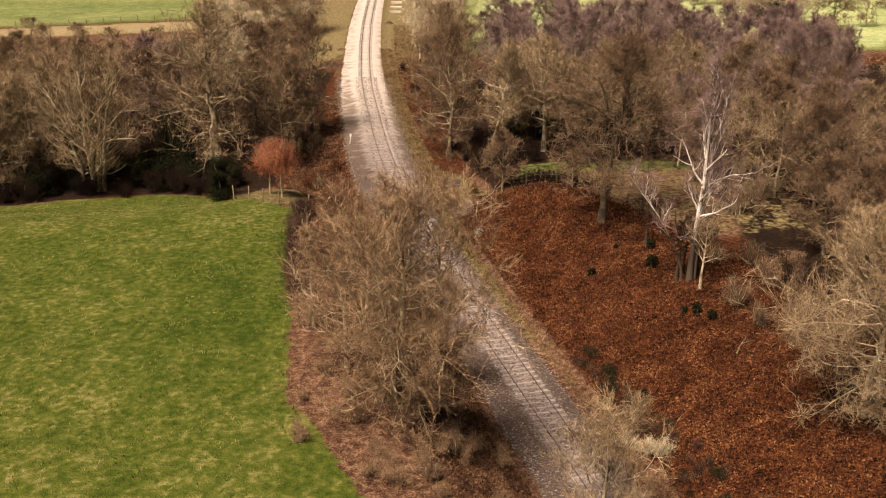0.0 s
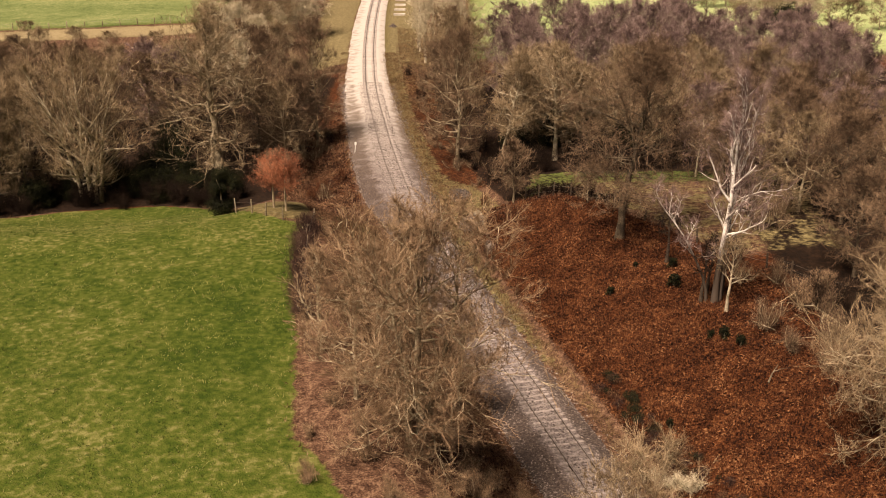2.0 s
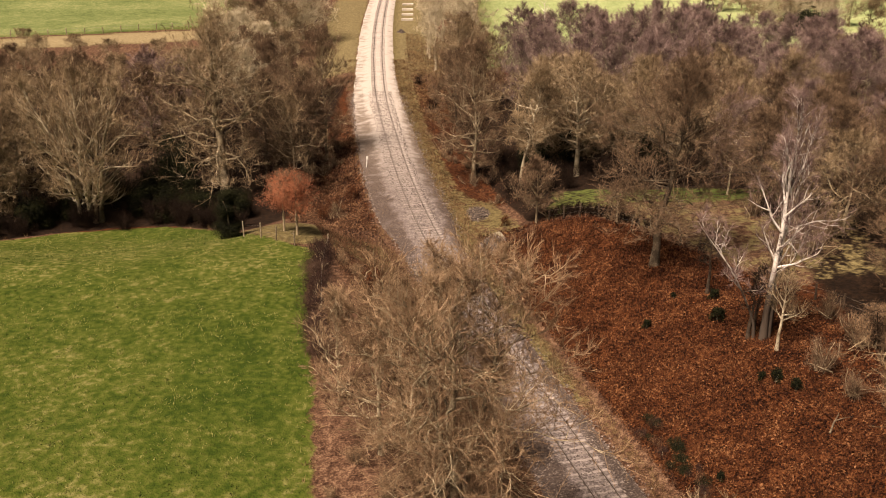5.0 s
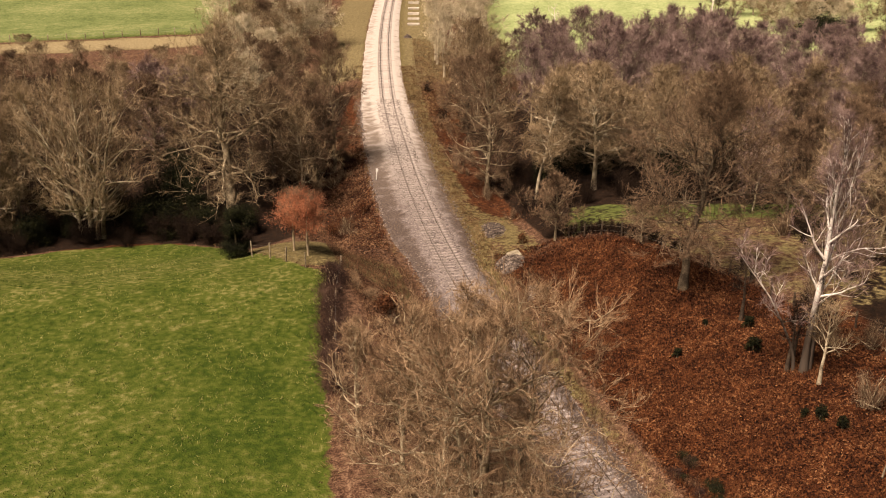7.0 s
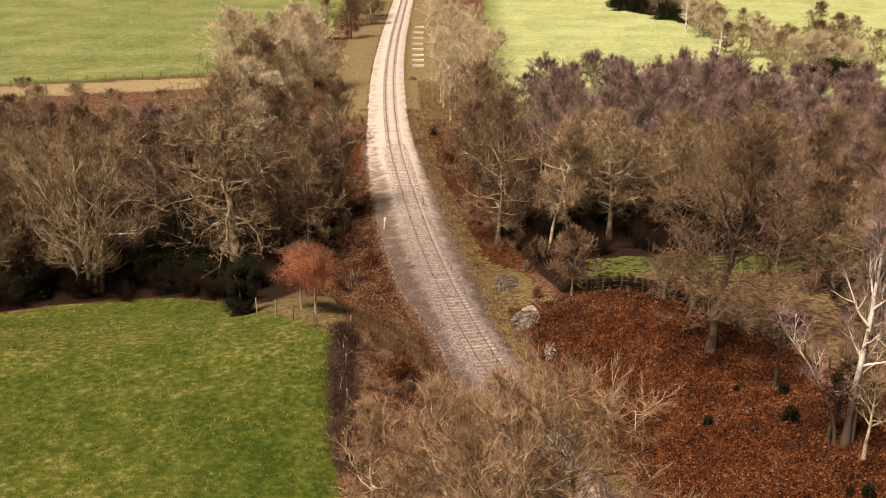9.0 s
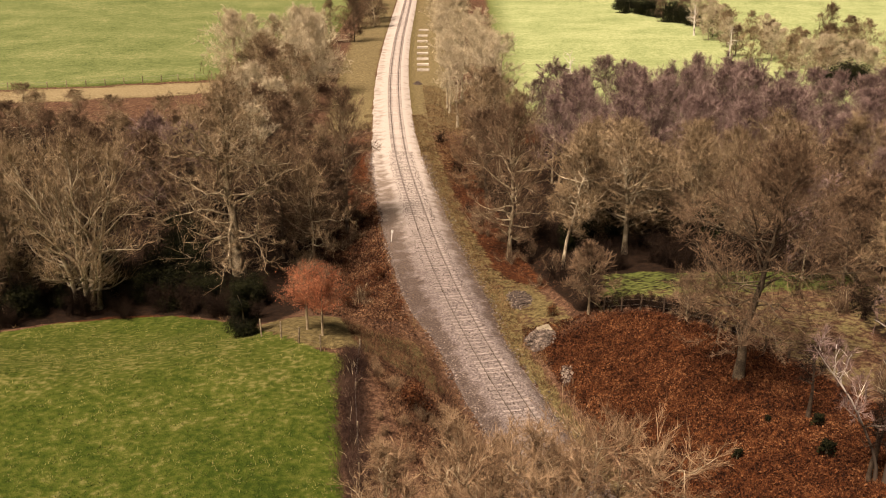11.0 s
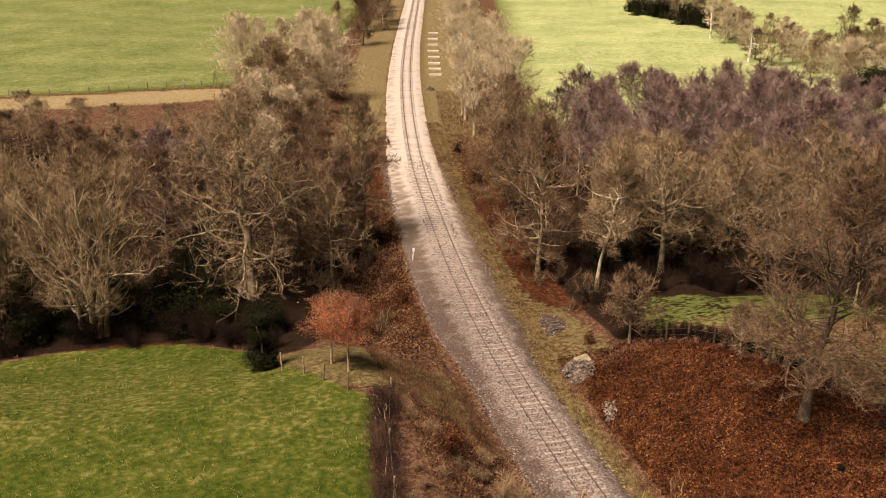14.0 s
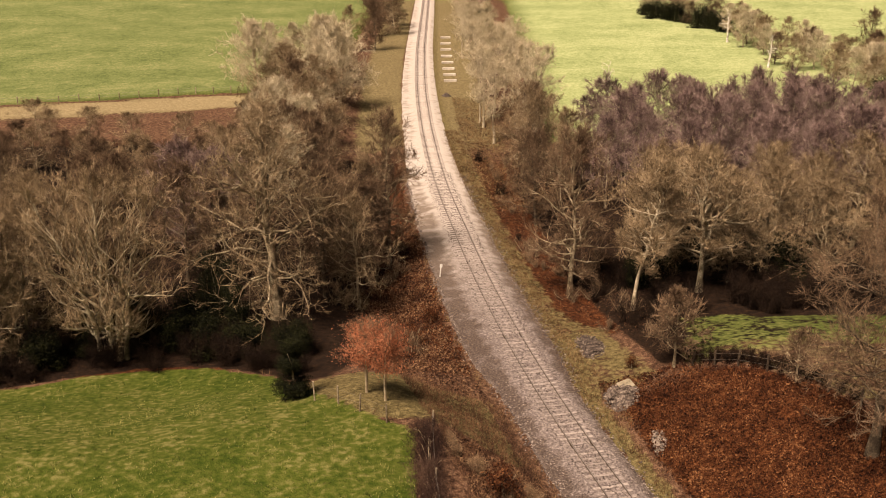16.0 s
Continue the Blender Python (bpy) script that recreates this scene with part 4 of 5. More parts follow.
def form(kind):
    if kind not in FORMS:
        if kind == "tan":
            FORMS[kind] = [tree_meshes("wood_tan", 200 + i, 11.5, 0.17, 0.10, 4.6, limbs=26, subs=6, fines=5, twigs=11, low=-8, high=76, bend=0.27, twig=0.7, limb_r=0.42, fine_r=0.018, twig_r=0.013, sides=3, dome=1.0) for i in range(4)]
        elif kind == "brown":
            FORMS[kind] = [tree_meshes("wood_brown", 220 + i, 11.5, 0.16, 0.08, 4.5, limbs=26, subs=6, fines=5, twigs=12, low=0, high=78, twig=0.75, bend=0.25, bark=BARK_DARK, brush=TWIG_BROWN, limb_r=0.42, fine_r=0.018, twig_r=0.014, sides=3, dome=1.0) for i in range(4)]
        elif kind == "purple":
            FORMS[kind] = [tree_meshes("wood_alder", 240 + i, 13.5, 0.12, 0.22, 4.1, limbs=28, subs=6, fines=5, twigs=10, low=15, high=74, bend=0.20, rise=0.04, twig=0.7, bark=BARK_PALE, brush=TWIG_PURPLE, limb_r=0.4, fine_r=0.018, twig_r=0.015, sides=3, dome=0.95) for i in range(4)]
        elif kind == "pale":
            FORMS[kind] = [tree_meshes("wood_pale", 260 + i, 12.0, 0.18, 0.14, 4.4, limbs=24, subs=6, fines=5, twigs=10, low=5, high=78, twig=0.8, bark=BARK_PALE, brush=TWIG_PALE, limb_r=0.42, fine_r=0.022, twig_r=0.017, sides=3, dome=1.0) for i in range(2)]
        elif kind == "pole":
            FORMS[kind] = [tree_meshes("wood_pole", 280 + i, 14.0, 0.19, 0.34, 3.2, limbs=18, subs=6, fines=5, twigs=9, low=0, high=74, bend=0.2, twig=0.7, bark=BARK_POLE, brush=TWIG_PALE, fine_r=0.020, twig_r=0.014, sides=3, dome=1.0) for i in range(3)]
    return FORMS[kind]


WORDS = {"tan": ("wood_tree", "bare winter tree with grey-tan twigs in a dense wood"), "brown": ("wood_tree", "bare winter tree with brown twigs in a dense wood"),
         "purple": ("alder_tree", "slender bare alder with purple-brown twigs in a close stand"), "pale": ("wood_tree", "bare tree beside the railway, sunlight painted into its pale twigs"), "pole": ("wood_tree", "tall slender bare tree with a pale clean trunk beside the railway")}


def scatter(rng, count, inside, gap, kinds, tall, group):
    """Trees strewn over a stretch of the plan: inside gives a random place, or None to refuse it."""
    spots, tries = [], 0
    while len(spots) < count and tries < count * 60:
        tries += 1
        p = inside(rng)
        if p is None or any((p[0] - q[0]) ** 2 + (p[1] - q[1]) ** 2 < gap * gap for q in spots):
            continue
        spots.append(p)
        kind = kinds[int(rng.integers(len(kinds)))]
        ms = form(kind)
        base = 13.5 if kind == "purple" else 14.0 if kind == "pole" else 12.0 if kind == "pale" else 11.5
        h = tall(*p) * rng.uniform(0.86, 1.12)
        wide = rng.uniform(0.9, 1.15) * max(0.62, (h / base) ** 0.6)
        tree(WORDS[kind][0], ms[int(rng.integers(len(ms)))], p[0], p[1], WORDS[kind][1], group=group, turn=rng.uniform(0, 360), size=wide, tall=h / base / wide)


def box(x0, x1, y0, y1):
    return lambda r: (r.uniform(x0, x1), r.uniform(y0, y1))


def beside(s0, s1, y0, y1):
    def at(r):
        y = r.uniform(y0, y1)
        return float(track_x(y)) + r.uniform(s0, s1), y
    return at


def build_woods():
    rng = np.random.default_rng(77)
    scatter(rng, 19, box(-66, -29, 119, 140), 4.0, ("tan", "brown"), lambda x, y: 11.0 - 0.10 * (y - 118), "left wood")
    scatter(rng, 3, box(-38, -33, 122, 130), 2.6, ("purple",), lambda x, y: 11.0, "left wood")
    scatter(rng, 10, box(-75, -46, 107, 119), 4.2, ("tan",), lambda x, y: 11.5, "left wood")
    scatter(rng, 12, box(-70, -40, 140, 172), 5.0, ("tan", "brown"), lambda x, y: 8.0 - 0.12 * (y - 140), "left wood")
    scatter(rng, 14, box(-82, -36, 152, 178), 4.6, ("tan", "brown"), lambda x, y: 6.0, "left wood")
    scatter(rng, 7, box(-24.5, -18.0, 117, 137), 2.8, ("brown", "tan"), lambda x, y: 10.5, "left wood")
    scatter(rng, 20, beside(-26, -14.5, 138, 205), 4.0, ("tan", "pale", "brown", "tan"), lambda x, y: 9.6, "trees along the line")
    scatter(rng, 14, beside(-32, -13, 205, 258), 4.6, ("pale", "pale", "tan"), lambda x, y: 9.0, "trees along the line")
    scatter(rng, 12, beside(-20, -6.5, 262, 370), 5.0, ("brown", "tan"), lambda x, y: 11.0, "trees along the line")
    scatter(rng, 12, beside(9.0, 17.5, 176, 226), 3.4, ("pole",), lambda x, y: 14.0, "trees along the line")
    scatter(rng, 12, beside(8.5, 16.0, 226, 360), 5.0, ("pole", "pole", "pale"), lambda x, y: 12.5, "trees along the line")
    scatter(rng, 5, beside(9, 15, 140, 172), 4.0, ("brown", "tan"), lambda x, y: 11.5, "trees along the line")
    scatter(rng, 68, lambda r: (lambda x, y: (x, y) if y > 134 + 0.02 * x else None)(r.uniform(7, 58), r.uniform(132, 163)), 2.9, ("purple",), lambda x, y: 12.6 if x < 36 else 10.5, "alder stand")
    scatter(rng, 20, box(9, 44, 121, 134), 3.2, ("tan", "tan", "brown"), lambda x, y: 11.0, "clearing wood")
    scatter(rng, 18, box(26, 48, 98, 121), 4.0, ("brown", "purple", "brown"), lambda x, y: 9.5, "hillside wood")
    scatter(rng, 20, box(27, 52, 70, 98), 4.1, ("brown", "brown", "tan"), lambda x, y: 9.0, "hillside wood")
    scatter(rng, 10, box(29, 46, 50, 70), 4.2, ("tan", "brown"), lambda x, y: 9.5, "hillside wood")
    scatter(rng, 16, box(52, 92, 112, 172), 5.6, ("purple", "tan"), lambda x, y: 8.5, "hillside wood")
    scatter(rng, 10, box(52, 80, 78, 112), 5.8, ("tan", "brown"), lambda x, y: 8.5, "hillside wood")

    def far_hedge(r):
        y = r.uniform(205, 345)
        return float(np.interp(y, (205, 213, 250, 297, 326, 345), (61, 60, 56.5, 57.5, 50, 46))) + r.uniform(1, 13), y
    scatter(rng, 44, far_hedge, 3.4, ("tan", "pale", "pale", "tan", "brown"), lambda x, y: 7.0, "far hedge")
    scatter(rng, 16, box(70, 112, 196, 268), 5.4, ("tan", "brown"), lambda x, y: 9.0, "far hedge")


build_woods()


# ---- bushes ----
def build_bushes():
    two = ("stem", "foliage")
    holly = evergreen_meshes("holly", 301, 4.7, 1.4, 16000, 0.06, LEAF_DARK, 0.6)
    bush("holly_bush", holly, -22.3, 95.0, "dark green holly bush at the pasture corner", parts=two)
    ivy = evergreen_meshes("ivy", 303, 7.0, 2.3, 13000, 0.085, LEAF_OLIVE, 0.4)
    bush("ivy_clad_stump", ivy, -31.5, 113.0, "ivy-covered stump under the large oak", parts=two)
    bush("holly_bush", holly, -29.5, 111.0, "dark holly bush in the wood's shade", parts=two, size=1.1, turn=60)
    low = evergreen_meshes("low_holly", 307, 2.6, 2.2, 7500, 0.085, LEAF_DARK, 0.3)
    # hollies added to darken shady ground at both wood edges
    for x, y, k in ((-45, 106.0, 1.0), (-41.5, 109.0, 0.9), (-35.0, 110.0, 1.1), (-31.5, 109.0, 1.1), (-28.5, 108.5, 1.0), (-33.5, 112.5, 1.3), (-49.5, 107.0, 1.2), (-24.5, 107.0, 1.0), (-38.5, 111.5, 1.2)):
        bush("holly_bush", low, x, y, "low near-black holly added as shade at the wood's foot", group="wood edge hollies", parts=two, size=k, turn=x * 40)
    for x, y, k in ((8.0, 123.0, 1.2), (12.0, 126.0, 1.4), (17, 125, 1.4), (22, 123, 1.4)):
        bush("holly_bush", low, x, y, "low near-black holly added as shade beneath bare trees", group="wood edge hollies", parts=two, size=k, turn=x * 40)
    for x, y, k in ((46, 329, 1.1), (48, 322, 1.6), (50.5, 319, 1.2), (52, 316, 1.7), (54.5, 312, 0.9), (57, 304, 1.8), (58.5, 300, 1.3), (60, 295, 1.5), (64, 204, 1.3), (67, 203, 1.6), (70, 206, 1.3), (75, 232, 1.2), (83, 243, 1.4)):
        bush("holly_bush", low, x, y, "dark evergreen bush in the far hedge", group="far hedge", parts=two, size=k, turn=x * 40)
    gorse = evergreen_meshes("gorse", 311, 0.95, 0.5, 900, 0.06, LEAF_DARK, 0.4)
    for x, y, k in ((16.9, 74.4, 1.1), (17.4, 77.5, 0.9), (12.6, 77.6, 0.75), (18.6, 66.0, 0.9), (19.4, 64.6, 0.8), (17.9, 66.8, 0.6), (14.8, 79.0, 0.5), (14.0, 60.5, 0.6)):
        bush("gorse_bush", gorse, x, y, "small dark evergreen shrub among dead bracken", group="bank shrubs", parts=two, size=k, turn=x * 77)
    rng = np.random.default_rng(313)
    thick = [shrub_meshes("bramble", 320 + i, 2.2, 1.3, 1200, TWIG_BROWN) for i in range(3)]
    pale = shrub_meshes("pale_scrub", 330, 1.8, 1.2, 1300, TWIG_PALE)

    def strew(count, at, words, name="bramble_bush", group="scrub", lo=0.6, hi=1.2, pool=thick):
        for _ in range(count):
            x, y = at(rng)
            bush(name, pool[int(rng.integers(len(pool)))], x, y, words, group=group, turn=rng.uniform(0, 360), size=rng.uniform(lo, hi))
    strew(16, beside(-12.5, -7.0, 44, 70), "tangled leafless brown scrub on the cutting slope", lo=0.35, hi=0.7)
    ruddy = [shrub_meshes("ruddy_scrub", 360 + i, 2.0, 1.5, 1500, TWIG_WARM, 10, BARK_DARK) for i in range(2)]
    strew(36, box(-8.5, 4.0, 37, 60), "ruddy leafless scrub covering the cutting slope", lo=0.4, hi=0.75, pool=ruddy)
    strew(34, beside(-13.5, -5.0, 58, 86), "low ruddy scrub on the cutting slope", lo=0.3, hi=0.6, pool=ruddy)
    strew(10, beside(-10.5, -5.5, 70, 84), "low leafless brown scrub on the cutting slope", lo=0.35, hi=0.7)
    # thickets whose near-black twigs paint the gloom beneath the woods
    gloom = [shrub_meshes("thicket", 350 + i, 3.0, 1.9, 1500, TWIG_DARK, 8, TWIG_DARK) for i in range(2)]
    def wood_foot(r):
        x = r.uniform(-56, -22)
        return x, float(np.interp(x, (-70, -47, -44, -41, -37, -31, -25, -22), (98, 101.8, 102.8, 104.6, 106.0, 105.4, 102.3, 97.5))) + r.uniform(1.0, 4.0)
    strew(14, box(-52, -24, 105.5, 112), "leafless scrub coloured near-black as shade at the wood's foot", name="thicket", group="wood thickets", lo=0.5, hi=0.9, pool=gloom)
    strew(34, wood_foot, "leafless thicket coloured near-black as shade along the wood's edge", name="thicket", group="wood thickets", lo=0.55, hi=1.0, pool=gloom)
    strew(20, box(-54, -23, 107.5, 113.5), "leafless thicket coloured near-black to stand for the wood's shade", name="thicket", group="wood thickets", lo=0.8, hi=1.3, pool=gloom)
    strew(20, box(5, 40, 113, 124), "leafless thicket coloured near-black to stand for the wood's shade", name="thicket", group="wood thickets", lo=0.8, hi=1.3, pool=gloom)
    strew(18, box(7, 25, 112.5, 116.5), "leafless thicket coloured near-black as shade behind the grassy clearing", name="thicket", group="wood thickets", lo=0.7, hi=1.1, pool=gloom)
    strew(12, box(26, 46, 60, 104), "leafless thicket coloured near-black to stand for the wood's shade", name="thicket", group="wood thickets", lo=0.8, hi=1.2, pool=gloom)
    strew(12, beside(-15, -7, 108, 150), "brown scrub on the embankment side", lo=0.5, hi=1.0)
    strew(14, beside(6, 13, 108, 172), "brown scrub on the embankment side", lo=0.5, hi=1.0)
    strew(30, beside(6.0, 14, 118, 174), "dark scrub on the shaded embankment side", lo=0.35, hi=0.8, pool=ruddy + gloom)
    strew(16, box(21.5, 30, 60, 78), "brown leafless scrub beneath the hillside trees", lo=0.7, hi=1.3, pool=thick + ruddy)
    strew(7, beside(3.6, 5.6, 44, 58), "pale dry scrub beside the track", lo=0.5, hi=0.9, pool=[pale])
    strew(12, box(23, 34, 50, 98), "brown leafless scrub along the wooded hillside", lo=0.8, hi=1.5)
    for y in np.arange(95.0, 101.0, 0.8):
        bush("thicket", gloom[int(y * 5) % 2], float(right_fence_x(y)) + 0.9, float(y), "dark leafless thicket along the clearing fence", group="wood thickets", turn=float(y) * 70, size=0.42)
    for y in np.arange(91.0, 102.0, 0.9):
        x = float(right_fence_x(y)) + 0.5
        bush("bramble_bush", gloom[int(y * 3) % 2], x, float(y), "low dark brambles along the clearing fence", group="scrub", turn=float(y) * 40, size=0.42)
    ditch = [evergreen_meshes("ditch_bramble", 343 + i, 0.8, 1.1, 1500, 0.05, leafage, 0.3) for i, leafage in enumerate((LEAF_OLIVE, RUDDY, TWIG_HEDGE))]
    for _ in range(80):
        y = float(rng.uniform(44, 68))
        x = float(track_x(y)) + float(rng.uniform(5.0, 6.6 + 0.12 * (62 - min(y, 62))))
        bush("ditch_bramble", ditch[int(rng.integers(3))], x, y, "low dark brambles in the ditch below the bank", group="ditch brambles", parts=two, size=float(rng.uniform(0.25, 0.6)), turn=x * 50)
    rust = evergreen_meshes("beech_scrub", 341, 2.0, 1.4, 1500, 0.08, LITTER, 0.4)
    for x, y, k in ((-8.2, 81.5, 1.0), (-14.8, 112.5, 0.8), (-13.0, 116.0, 0.7), (-15.5, 108.5, 0.7), (3.5, 104.5, 0.5)):
        bush("beech_scrub", rust, x, y, "low scrub holding rust-brown dead leaves", group="scrub", parts=two, size=k, turn=x * 30)


build_bushes()


def build_hedge():
    """A clipped leafless hedge along the pasture, dense with upright twigs."""
    rng = np.random.default_rng(401)
    n = 14000
    y = rng.uniform(67, 86.4, n)
    hx = np.interp(y, (64, 70, 80, 87), (-11.0, -12.0, -13.2, -13.5)) + 0.75
    x = hx + rng.normal(size=n) * 0.5
    top = 1.15 + 0.6 * ripple(x * 3, y * 3, 2.0) + 0.35 * ripple(x * 9, y * 9, 5.0)
    z = ground_z(x, y) + rng.random(n) ** 0.8 * top
    V, F = spikes(np.stack((x, y, z), -1), rng.normal(size=(n, 3)) * 0.5 + np.array((0, 0, 0.6)), rng.uniform(0.2, 0.8, n), 0.010, rng)
    hedge = thing("hedge", "ragged leafless dark brown hedge along the pasture", "hedge")
    part_of("brush", mesh_of("hedge_twigs", V, [F], TWIG_HEDGE), hedge)
    P, R = [], []
    for yy in np.arange(67.2, 86.3, 0.35):
        xx = float(np.interp(yy, (64, 70, 80, 87), (-11.0, -12.0, -13.2, -13.5))) + 0.75
        P.append(line_of(rng, (xx, yy, gz(xx, yy) - 0.2), (0, 0, 1), 1.4, 4, 0.2, 0.0)), R.append(0.03 * np.linspace(1, 0.4, 5))
    V, F = tubes(P, R, 4)
    part_of("stem_row", mesh_of("hedge_stems", V, [F], BARK), hedge)


build_hedge()


# ---- fences ----
def post_mesh(h, r, mat, square=False):
    bm = bmesh.new()
    bmesh.ops.create_cone(bm, cap_ends=True, segments=4 if square else 8, radius1=r, radius2=r * 0.92, depth=h, matrix=Matrix.Translation((0, 0, h / 2 - 0.25)))
    top = [e for e in bm.edges if all(v.co.z > h / 2 for v in e.verts)]
    bmesh.ops.bevel(bm, geom=top, offset=r * 0.3, segments=1)
    me = bpy.data.meshes.new("post")
    bm.to_mesh(me)
    bm.free()
    me.materials.append(mat)
    return me


def fence(name, label, line, spacing, me, height, wires, seed, wire_r=0.008, tops=None):
    rng = np.random.default_rng(seed)
    f = thing(name, label, "fence")
    pts = [np.array(line[0], float)]
    for a, b in zip(line, line[1:]):
        a, b = np.array(a, float), np.array(b, float)
        n = max(1, round(float(np.linalg.norm(b - a)) / spacing))
        pts += [a + (b - a) * (i + 1) / n for i in range(n)]
    heads = []
    for p in pts:
        z = gz(*p)
        ob = part_of("post", me, f)
        ob.matrix_basis = pose(p[0], p[1], z, rng.normal() * 2.5, rng.normal() * 2.5, rng.uniform(0, 90)) @ Matrix.Diagonal((1, 1, rng.uniform(0.9, 1.08), 1))
        heads.append((p[0], p[1], z))
    for w in wires:
        P = np.array([[(h[0], h[1], h[2] + w) for h in heads]])
        V, F = tubes(P, np.full(P.shape[:2], wire_r), 3)
        part_of("wire", mesh_of("wire", V, [F], WIRE), f)
    return f


def build_fences():
    pale, dark, thin = post_mesh(1.75, 0.062, WOOD), post_mesh(1.6, 0.085, WOOD_DARK), post_mesh(1.5, 0.09, WOOD)
    fence("hedge_fence", "pale wooden posts and wire beside the hedge", [(-12.35, 86.6), (-12.1, 80), (-11.0, 70)], 4.6, pale, 1.5, (0.5, 0.9, 1.25), 1)
    fence("corner_fence", "pale wooden posts and slack wire round the saplings", [(-15.3, 87.9), (-17.2, 89.9), (-18.8, 91.6), (-20.6, 93.0)], 2.4, pale, 1.5, (0.6, 1.1), 2)
    line = [(float(right_fence_x(y)), y) for y in (101.2, 98, 94, 88, 84.8, 80.5, 77, 71)]
    fence("wood_fence", "dark old posts and wire between bank and clearing", line, 2.3, dark, 1.4, (0.5, 1.0), 3)
    far = [(x, 203.0 + 0.29 * (x + 86)) for x in (-110, -86, -60, -36)]
    fence("field_fence", "pale posts and wire along the far pasture", far, 3.2, thin, 1.3, (0.6, 1.1), 4, 0.012)


build_fences()


# ---- small things ----
def build_marker():
    """The white lineside post with its broad head."""
    x, y = -12.2, 126.2
    p = thing("lineside_marker", "white-painted lineside marker post with a broad head", "marker post")
    bm = bmesh.new()
    bmesh.ops.create_cube(bm, size=1.0, matrix=Matrix.Translation((0, 0, 0.6)) @ Matrix.Diagonal((0.12, 0.12, 1.6, 1)))
    bmesh.ops.bevel(bm, geom=bm.edges[:], offset=0.015, segments=1)
    part("post", bm, WHITE, p)
    bm = bmesh.new()
    bmesh.ops.create_cube(bm, size=1.0, matrix=Matrix.Translation((0, 0, 1.55)) @ Matrix.Diagonal((0.32, 0.10, 0.42, 1)))
    bmesh.ops.bevel(bm, geom=bm.edges[:], offset=0.03, segments=2)
    part("head", bm, WHITE, p)
    p.matrix_basis = pose(x, y, gz(x, y), 0, 6, 10) @ Matrix.Diagonal((0.8, 0.8, 0.85, 1))


def stone_mesh(seed, size, flat, mat):
    rng = np.random.default_rng(seed)
    bm = bmesh.new()
    bmesh.ops.create_icosphere(bm, subdivisions=2, radius=1.0)
    for v in bm.verts:
        c = v.co
        c *= 1 + 0.16 * math.sin(3 * c.x + seed) + 0.12 * math.sin(4 * c.y + 2 * seed) + rng.uniform(-0.06, 0.06)
        v.co = Vector((c.x * size, c.y * size * 0.8, c.z * size * flat))
    me = bpy.data.meshes.new("stone")
    bm.to_mesh(me)
    bm.free()
    me.materials.append(mat)
    return me


def heap(name, label, x, y, rx, ry, h, n, seed, slab=False):
    """A heap of rubble: a mound of stones, each told apart at the surface, with a broken slab on top."""
    rng = np.random.default_rng(seed)
    t = thing(name, label, "rubble")
    a = np.linspace(0, 2 * np.pi, 25)[:-1]
    rings, F = [], []
    for k in range(7):
        q = 1 - k / 6
        w = 1 + 0.14 * np.sin(3 * a + seed) + 0.08 * np.sin(5 * a)
        px, py = x + rx * q * np.cos(a) * w, y + ry * q * np.sin(a) * w
        rings.append(np.stack((px, py, ground_z(px, py) + h * (1 - q ** 1.7) - 0.06), -1))
    V = np.concatenate(rings)
    i, s = np.meshgrid(np.arange(6), np.arange(24), indexing="ij")
    F = np.stack((i * 24 + s, i * 24 + (s + 1) % 24, (i + 1) * 24 + (s + 1) % 24, (i + 1) * 24 + s), -1).reshape(-1, 4)
    part_of("mound", mesh_of("mound", V, [F], SPOIL, True), t)
    ms = [stone_mesh(seed + i, 0.085, 0.7, SPOIL) for i in range(4)]
    for _ in range(n):
        q, b = math.sqrt(rng.random()), rng.uniform(0, 6.28)
        px, py = x + rx * q * math.cos(b), y + ry * q * math.sin(b)
        ob = part_of("stone", ms[int(rng.integers(4))], t)
        k = rng.uniform(0.5, 1.5)
        ob.matrix_basis = pose(px, py, gz(px, py) + h * (1 - q ** 1.7), rng.uniform(0, 360), rng.uniform(0, 40), rng.uniform(0, 360)) @ Matrix.Diagonal((k, k, k, 1))
    if slab:
        bm = bmesh.new()
        bmesh.ops.create_cube(bm, size=1.0, matrix=Matrix.Diagonal((1.25, 0.95, 0.16, 1)))
        bmesh.ops.bevel(bm, geom=bm.edges[:], offset=0.07, segments=2)
        for v in bm.verts:
            v.co += Vector((0.09 * math.sin(7 * v.co.y + 3 * v.co.z), 0.08 * math.sin(5 * v.co.x), 0.03 * math.sin(6 * v.co.x)))
        ob = part("slab", bm, SLAB, t, "pale broken concrete slab")
        ob.matrix_basis = pose(x + 0.45, y + 0.75, gz(x + 0.45, y + 0.75) + h * 0.66, 10, -7, 24)
    return t


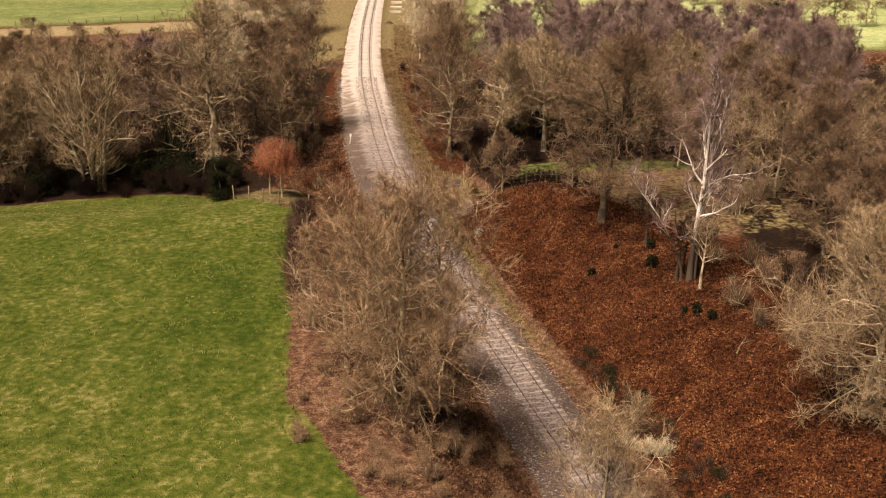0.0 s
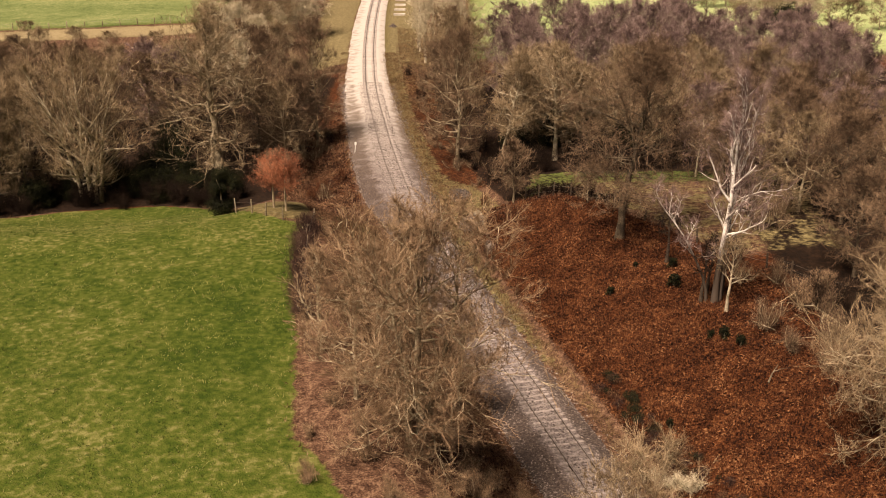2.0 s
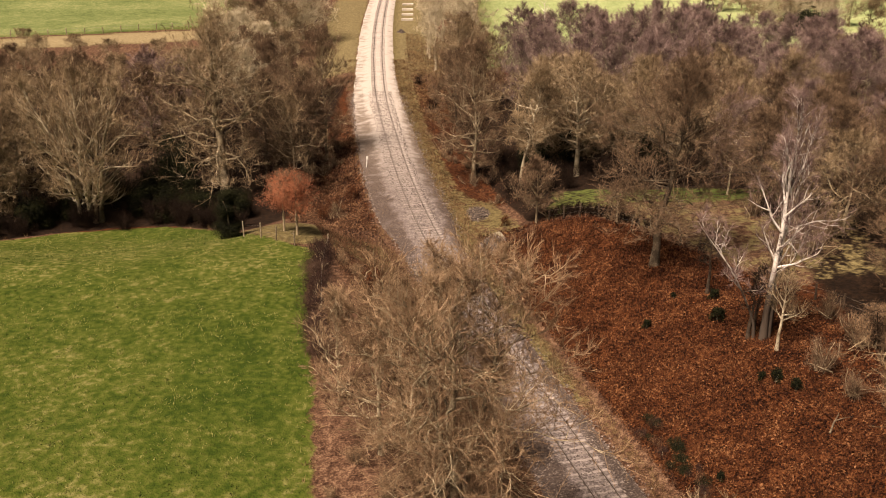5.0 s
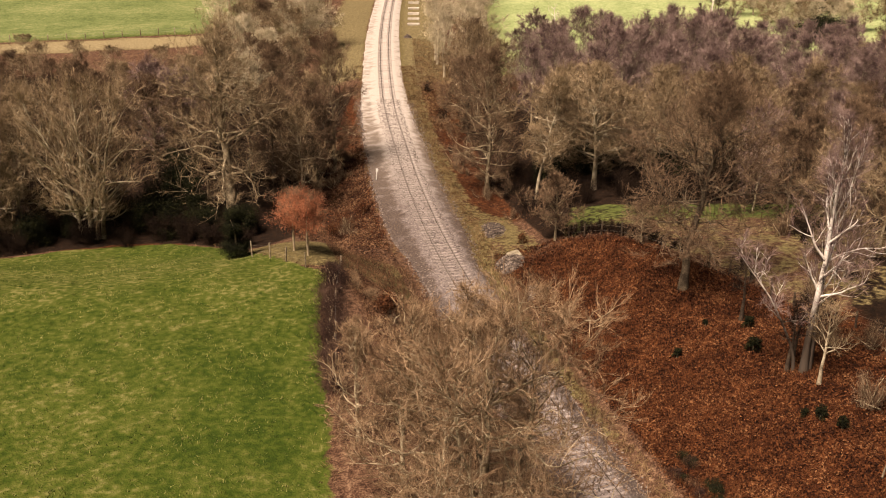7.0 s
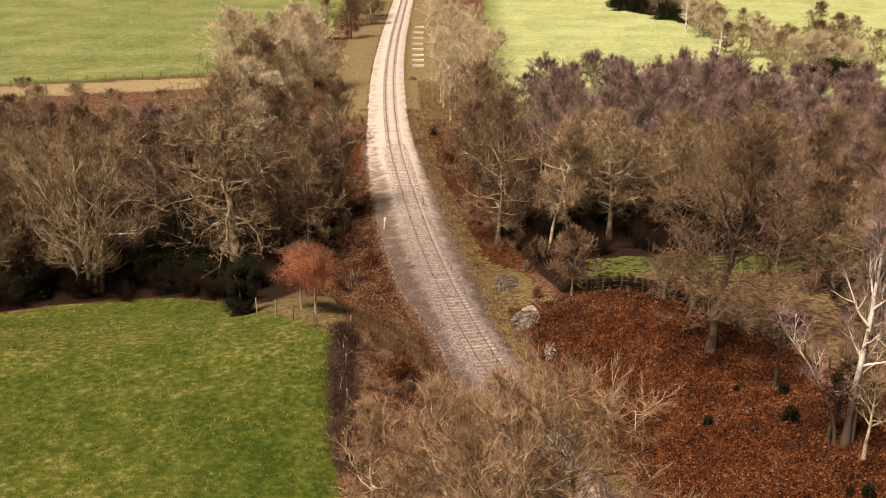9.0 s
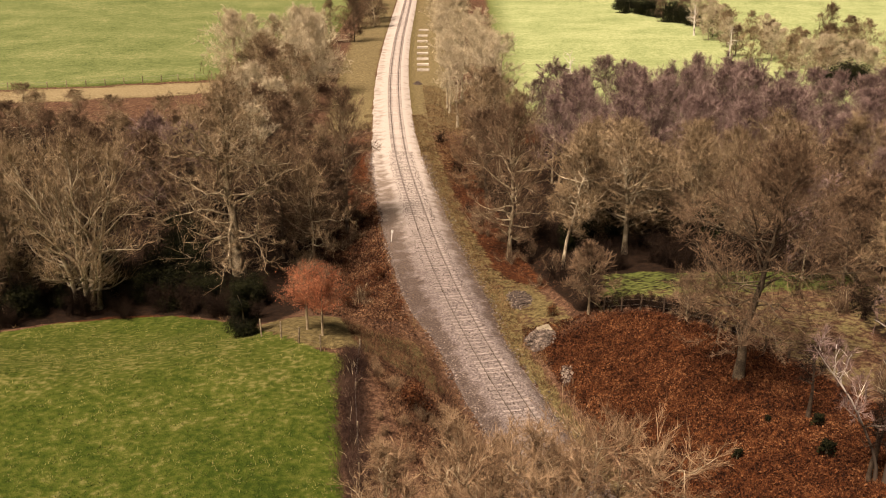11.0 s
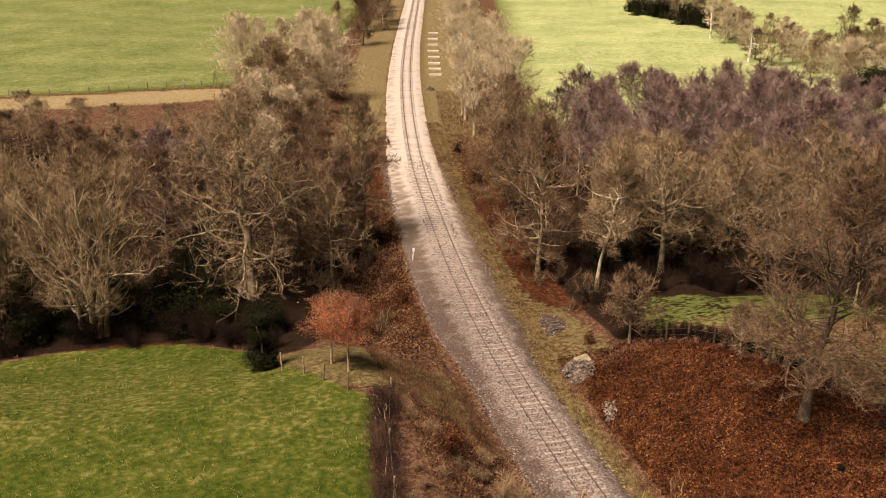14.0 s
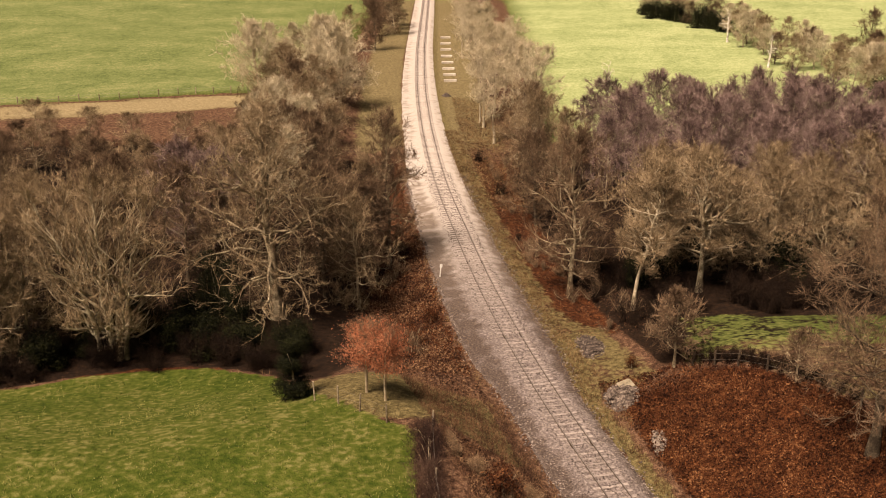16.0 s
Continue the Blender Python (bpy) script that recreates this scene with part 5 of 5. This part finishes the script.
def build_small():
    build_marker()
    heap("rubble_heap", "heap of grey ballast with a pale concrete slab beside the track", 2.0, 100.3, 1.35, 1.9, 0.75, 260, 7, True)
    heap("ballast_spill", "low spill of grey ballast on the embankment", 0.9, 110.0, 1.3, 2.8, 0.22, 150, 8)
    heap("ballast_spill", "low spill of grey ballast below the track", 3.5, 93.4, 0.6, 1.4, 0.2, 60, 9)
    # a fallen pale branch among the bracken
    rng = np.random.default_rng(501)
    b = thing("fallen_branch", "weathered fallen branch lying on the bracken bank", "branch")
    l = line_of(rng, (20.0, 60.2, gz(20.0, 60.2) + 0.12), (0.65, 0.75, 0.12), 1.8, 6, 0.10, 0.0)
    l[:, 2] = ground_z(l[:, 0], l[:, 1]) + 0.14
    f = line_of(rng, l[3], (0.9, 0.1, 0.3), 1.1, 3, 0.15, 0.0)
    V, F = tubes([l], [0.065 * np.linspace(1, 0.35, 7)], 7)
    part_of("stem", mesh_of("stem", V, [F], BARK_DARK, True), b)
    V, F = tubes([f], [0.035 * np.linspace(1, 0.3, 4)], 5)
    part_of("fork", mesh_of("fork", V, [F], BARK_DARK, True), b)
    # stacks of spare sleepers beside the far line
    bm = bmesh.new()
    bmesh.ops.create_cube(bm, size=1.0, matrix=Matrix.Diagonal((2.5, 0.26, 0.2, 1)))
    bmesh.ops.bevel(bm, geom=bm.edges[:], offset=0.025, segments=1)
    me = bpy.data.meshes.new("spare_sleeper")
    bm.to_mesh(me)
    bm.free()
    me.materials.append(SPARE)
    for i, y in enumerate((231.0, 237.5, 244.5, 252.0, 260.5, 270.0, 279.0, 289.0)):
        s = thing("sleeper_stack", "stack of pale spare concrete sleepers on the grass verge", "sleeper stack", "stacks beside the line")
        for row in range(2):
            for col in range(3):
                ob = part_of("spare_sleeper", me, s)
                ob.matrix_basis = pose(0.08 * math.sin(row * 5 + col + i), (col - 1.5) * 0.36, 0.1 + row * 0.2)
        x = float(track_x(y)) + 5.9
        s.matrix_basis = pose(x, y, gz(x, y) - 0.02, 0, 0, 4 * math.sin(i * 3))
    heap("rubble_heap", "small heap of old stone beside the far line", float(track_x(217)) + 4.6, 217.0, 0.9, 0.9, 0.6, 40, 12)


build_small()


# ---- what nobody could count: dead bracken, grass, stems ----
def build_litter():
    rng = np.random.default_rng(601)

    def lay(name, label, category, n, place, mat, size, keep=None, lift=0.03, flat=0.9):
        x, y = place(n)
        if keep is not None:
            k = keep(x, y)
            x, y = x[k], y[k]
        z = ground_z(x, y) + rng.random(len(x)) ** 2 * lift * 6 + lift
        N = rng.normal(size=(len(x), 3)) * flat + np.array((0, 0, 0.8))
        V, F = leaves(np.stack((x, y, z), -1), N, rng.uniform(*size, len(x)), rng)
        tagged(new(name, mesh_of(name, V, [F], mat)), label, category, kind="stuff")

    def by_track(s0, s1, y0, y1):
        def at(n):
            y = y0 + (y1 - y0) * rng.random(n)
            return track_x(y) + rng.uniform(s0, s1, n), y
        return at

    lay("dead_bracken", "rust-brown dead bracken and oak leaves covering the bank", "bracken", 125000, by_track(4.6, 22, 38, 103), LITTER, (0.04, 0.13), lambda x, y: (x < right_fence_x(y) + rng.normal(size=len(x)) * 0.5) & (ripple(x * 3, y * 3, 2.0) + rng.normal(size=len(x)) * 0.5 > -0.7))
    lay("bank_leaves", "brown dead leaves and stems on the cutting slope", "leaves", 26000, by_track(-11.5, -4.2, 40, 88), RUDDY, (0.05, 0.13))
    lay("wood_leaves", "brown leaf litter on the wood floor beside the line", "leaves", 14000, by_track(-14, -5, 100, 150), RUDDY, (0.06, 0.16))
    lay("wood_leaves", "brown leaf litter on the embankment beside the line", "leaves", 14000, by_track(5, 14, 112, 200), RUDDY, (0.04, 0.10))

    lay("slope_bracken", "tan dead bracken on the sunny embankment slope", "bracken", 20000, by_track(5.5, 17, 150, 216), DRY, (0.06, 0.15))
    lay("slope_bracken", "brown dead bracken on the embankment slope", "bracken", 12000, by_track(-12, -5.5, 104, 140), RUDDY, (0.05, 0.13), lift=0.06)

    def tufts(name, label, n, place, keep, mat, length, r=0.022):
        x, y = place(n)
        k = keep(x, y)
        x, y = x[k], y[k]
        x, y = np.repeat(x, 4), np.repeat(y, 4)
        x, y = x + rng.normal(size=len(x)) * 0.10, y + rng.normal(size=len(y)) * 0.10
        P = np.stack((x, y, ground_z(x, y) - 0.02), -1)
        V, F = spikes(P, rng.normal(size=P.shape) * 0.55 + np.array((0, 0, 0.8)), rng.uniform(*length, len(x)), r, rng)
        tagged(new(name, mesh_of(name, V, [F], mat)), label, "grass", kind="stuff")

    def field(n):
        y = 36 + 68 * rng.random(n)
        return -8.5 - 46 * rng.random(n), y
    tufts("pasture_grass", "short green and straw-yellow winter grass tufts", 26000, field, lambda x, y: (field_edge(x, y) > 0.1) & (ripple(x * 4, y * 4, 2.4) + rng.normal(size=len(x)) * 0.6 > 0.05), BLADES, (0.10, 0.26))
    tufts("edge_grass", "long straw-coloured grass along the pasture edge", 5000, field, lambda x, y: np.abs(field_edge(x, y) + 0.2) < 0.5, DRY, (0.25, 0.6))
    tufts("cess_grass", "ragged dry grass along the ballast edge", 5000, by_track(-5.2, -3.0, 45, 190), lambda x, y: ripple(x * 2, y * 2, 2.0) + rng.normal(size=len(x)) * 0.4 > 0.1, DRY, (0.12, 0.35))
    tufts("verge_grass", "yellowed grass on the railway verge", 9000, by_track(2.3, 5.2, 45, 190), lambda x, y: (y > 96) | ((x - track_x(y) > 3.2) & (x - track_x(y) < 4.3)), DRY, (0.15, 0.4))
    tufts("bank_stems", "dry upright stems on the cutting slope", 9000, by_track(-11.8, -4.2, 42, 100), lambda x, y: x > -999, RUDDY, (0.2, 0.6), 0.014)
    tufts("bracken_stems", "broken dead bracken stems on the bank", 9000, by_track(4.6, 17, 40, 102), lambda x, y: x < right_fence_x(y), LITTER, (0.2, 0.55), 0.016)


build_litter()
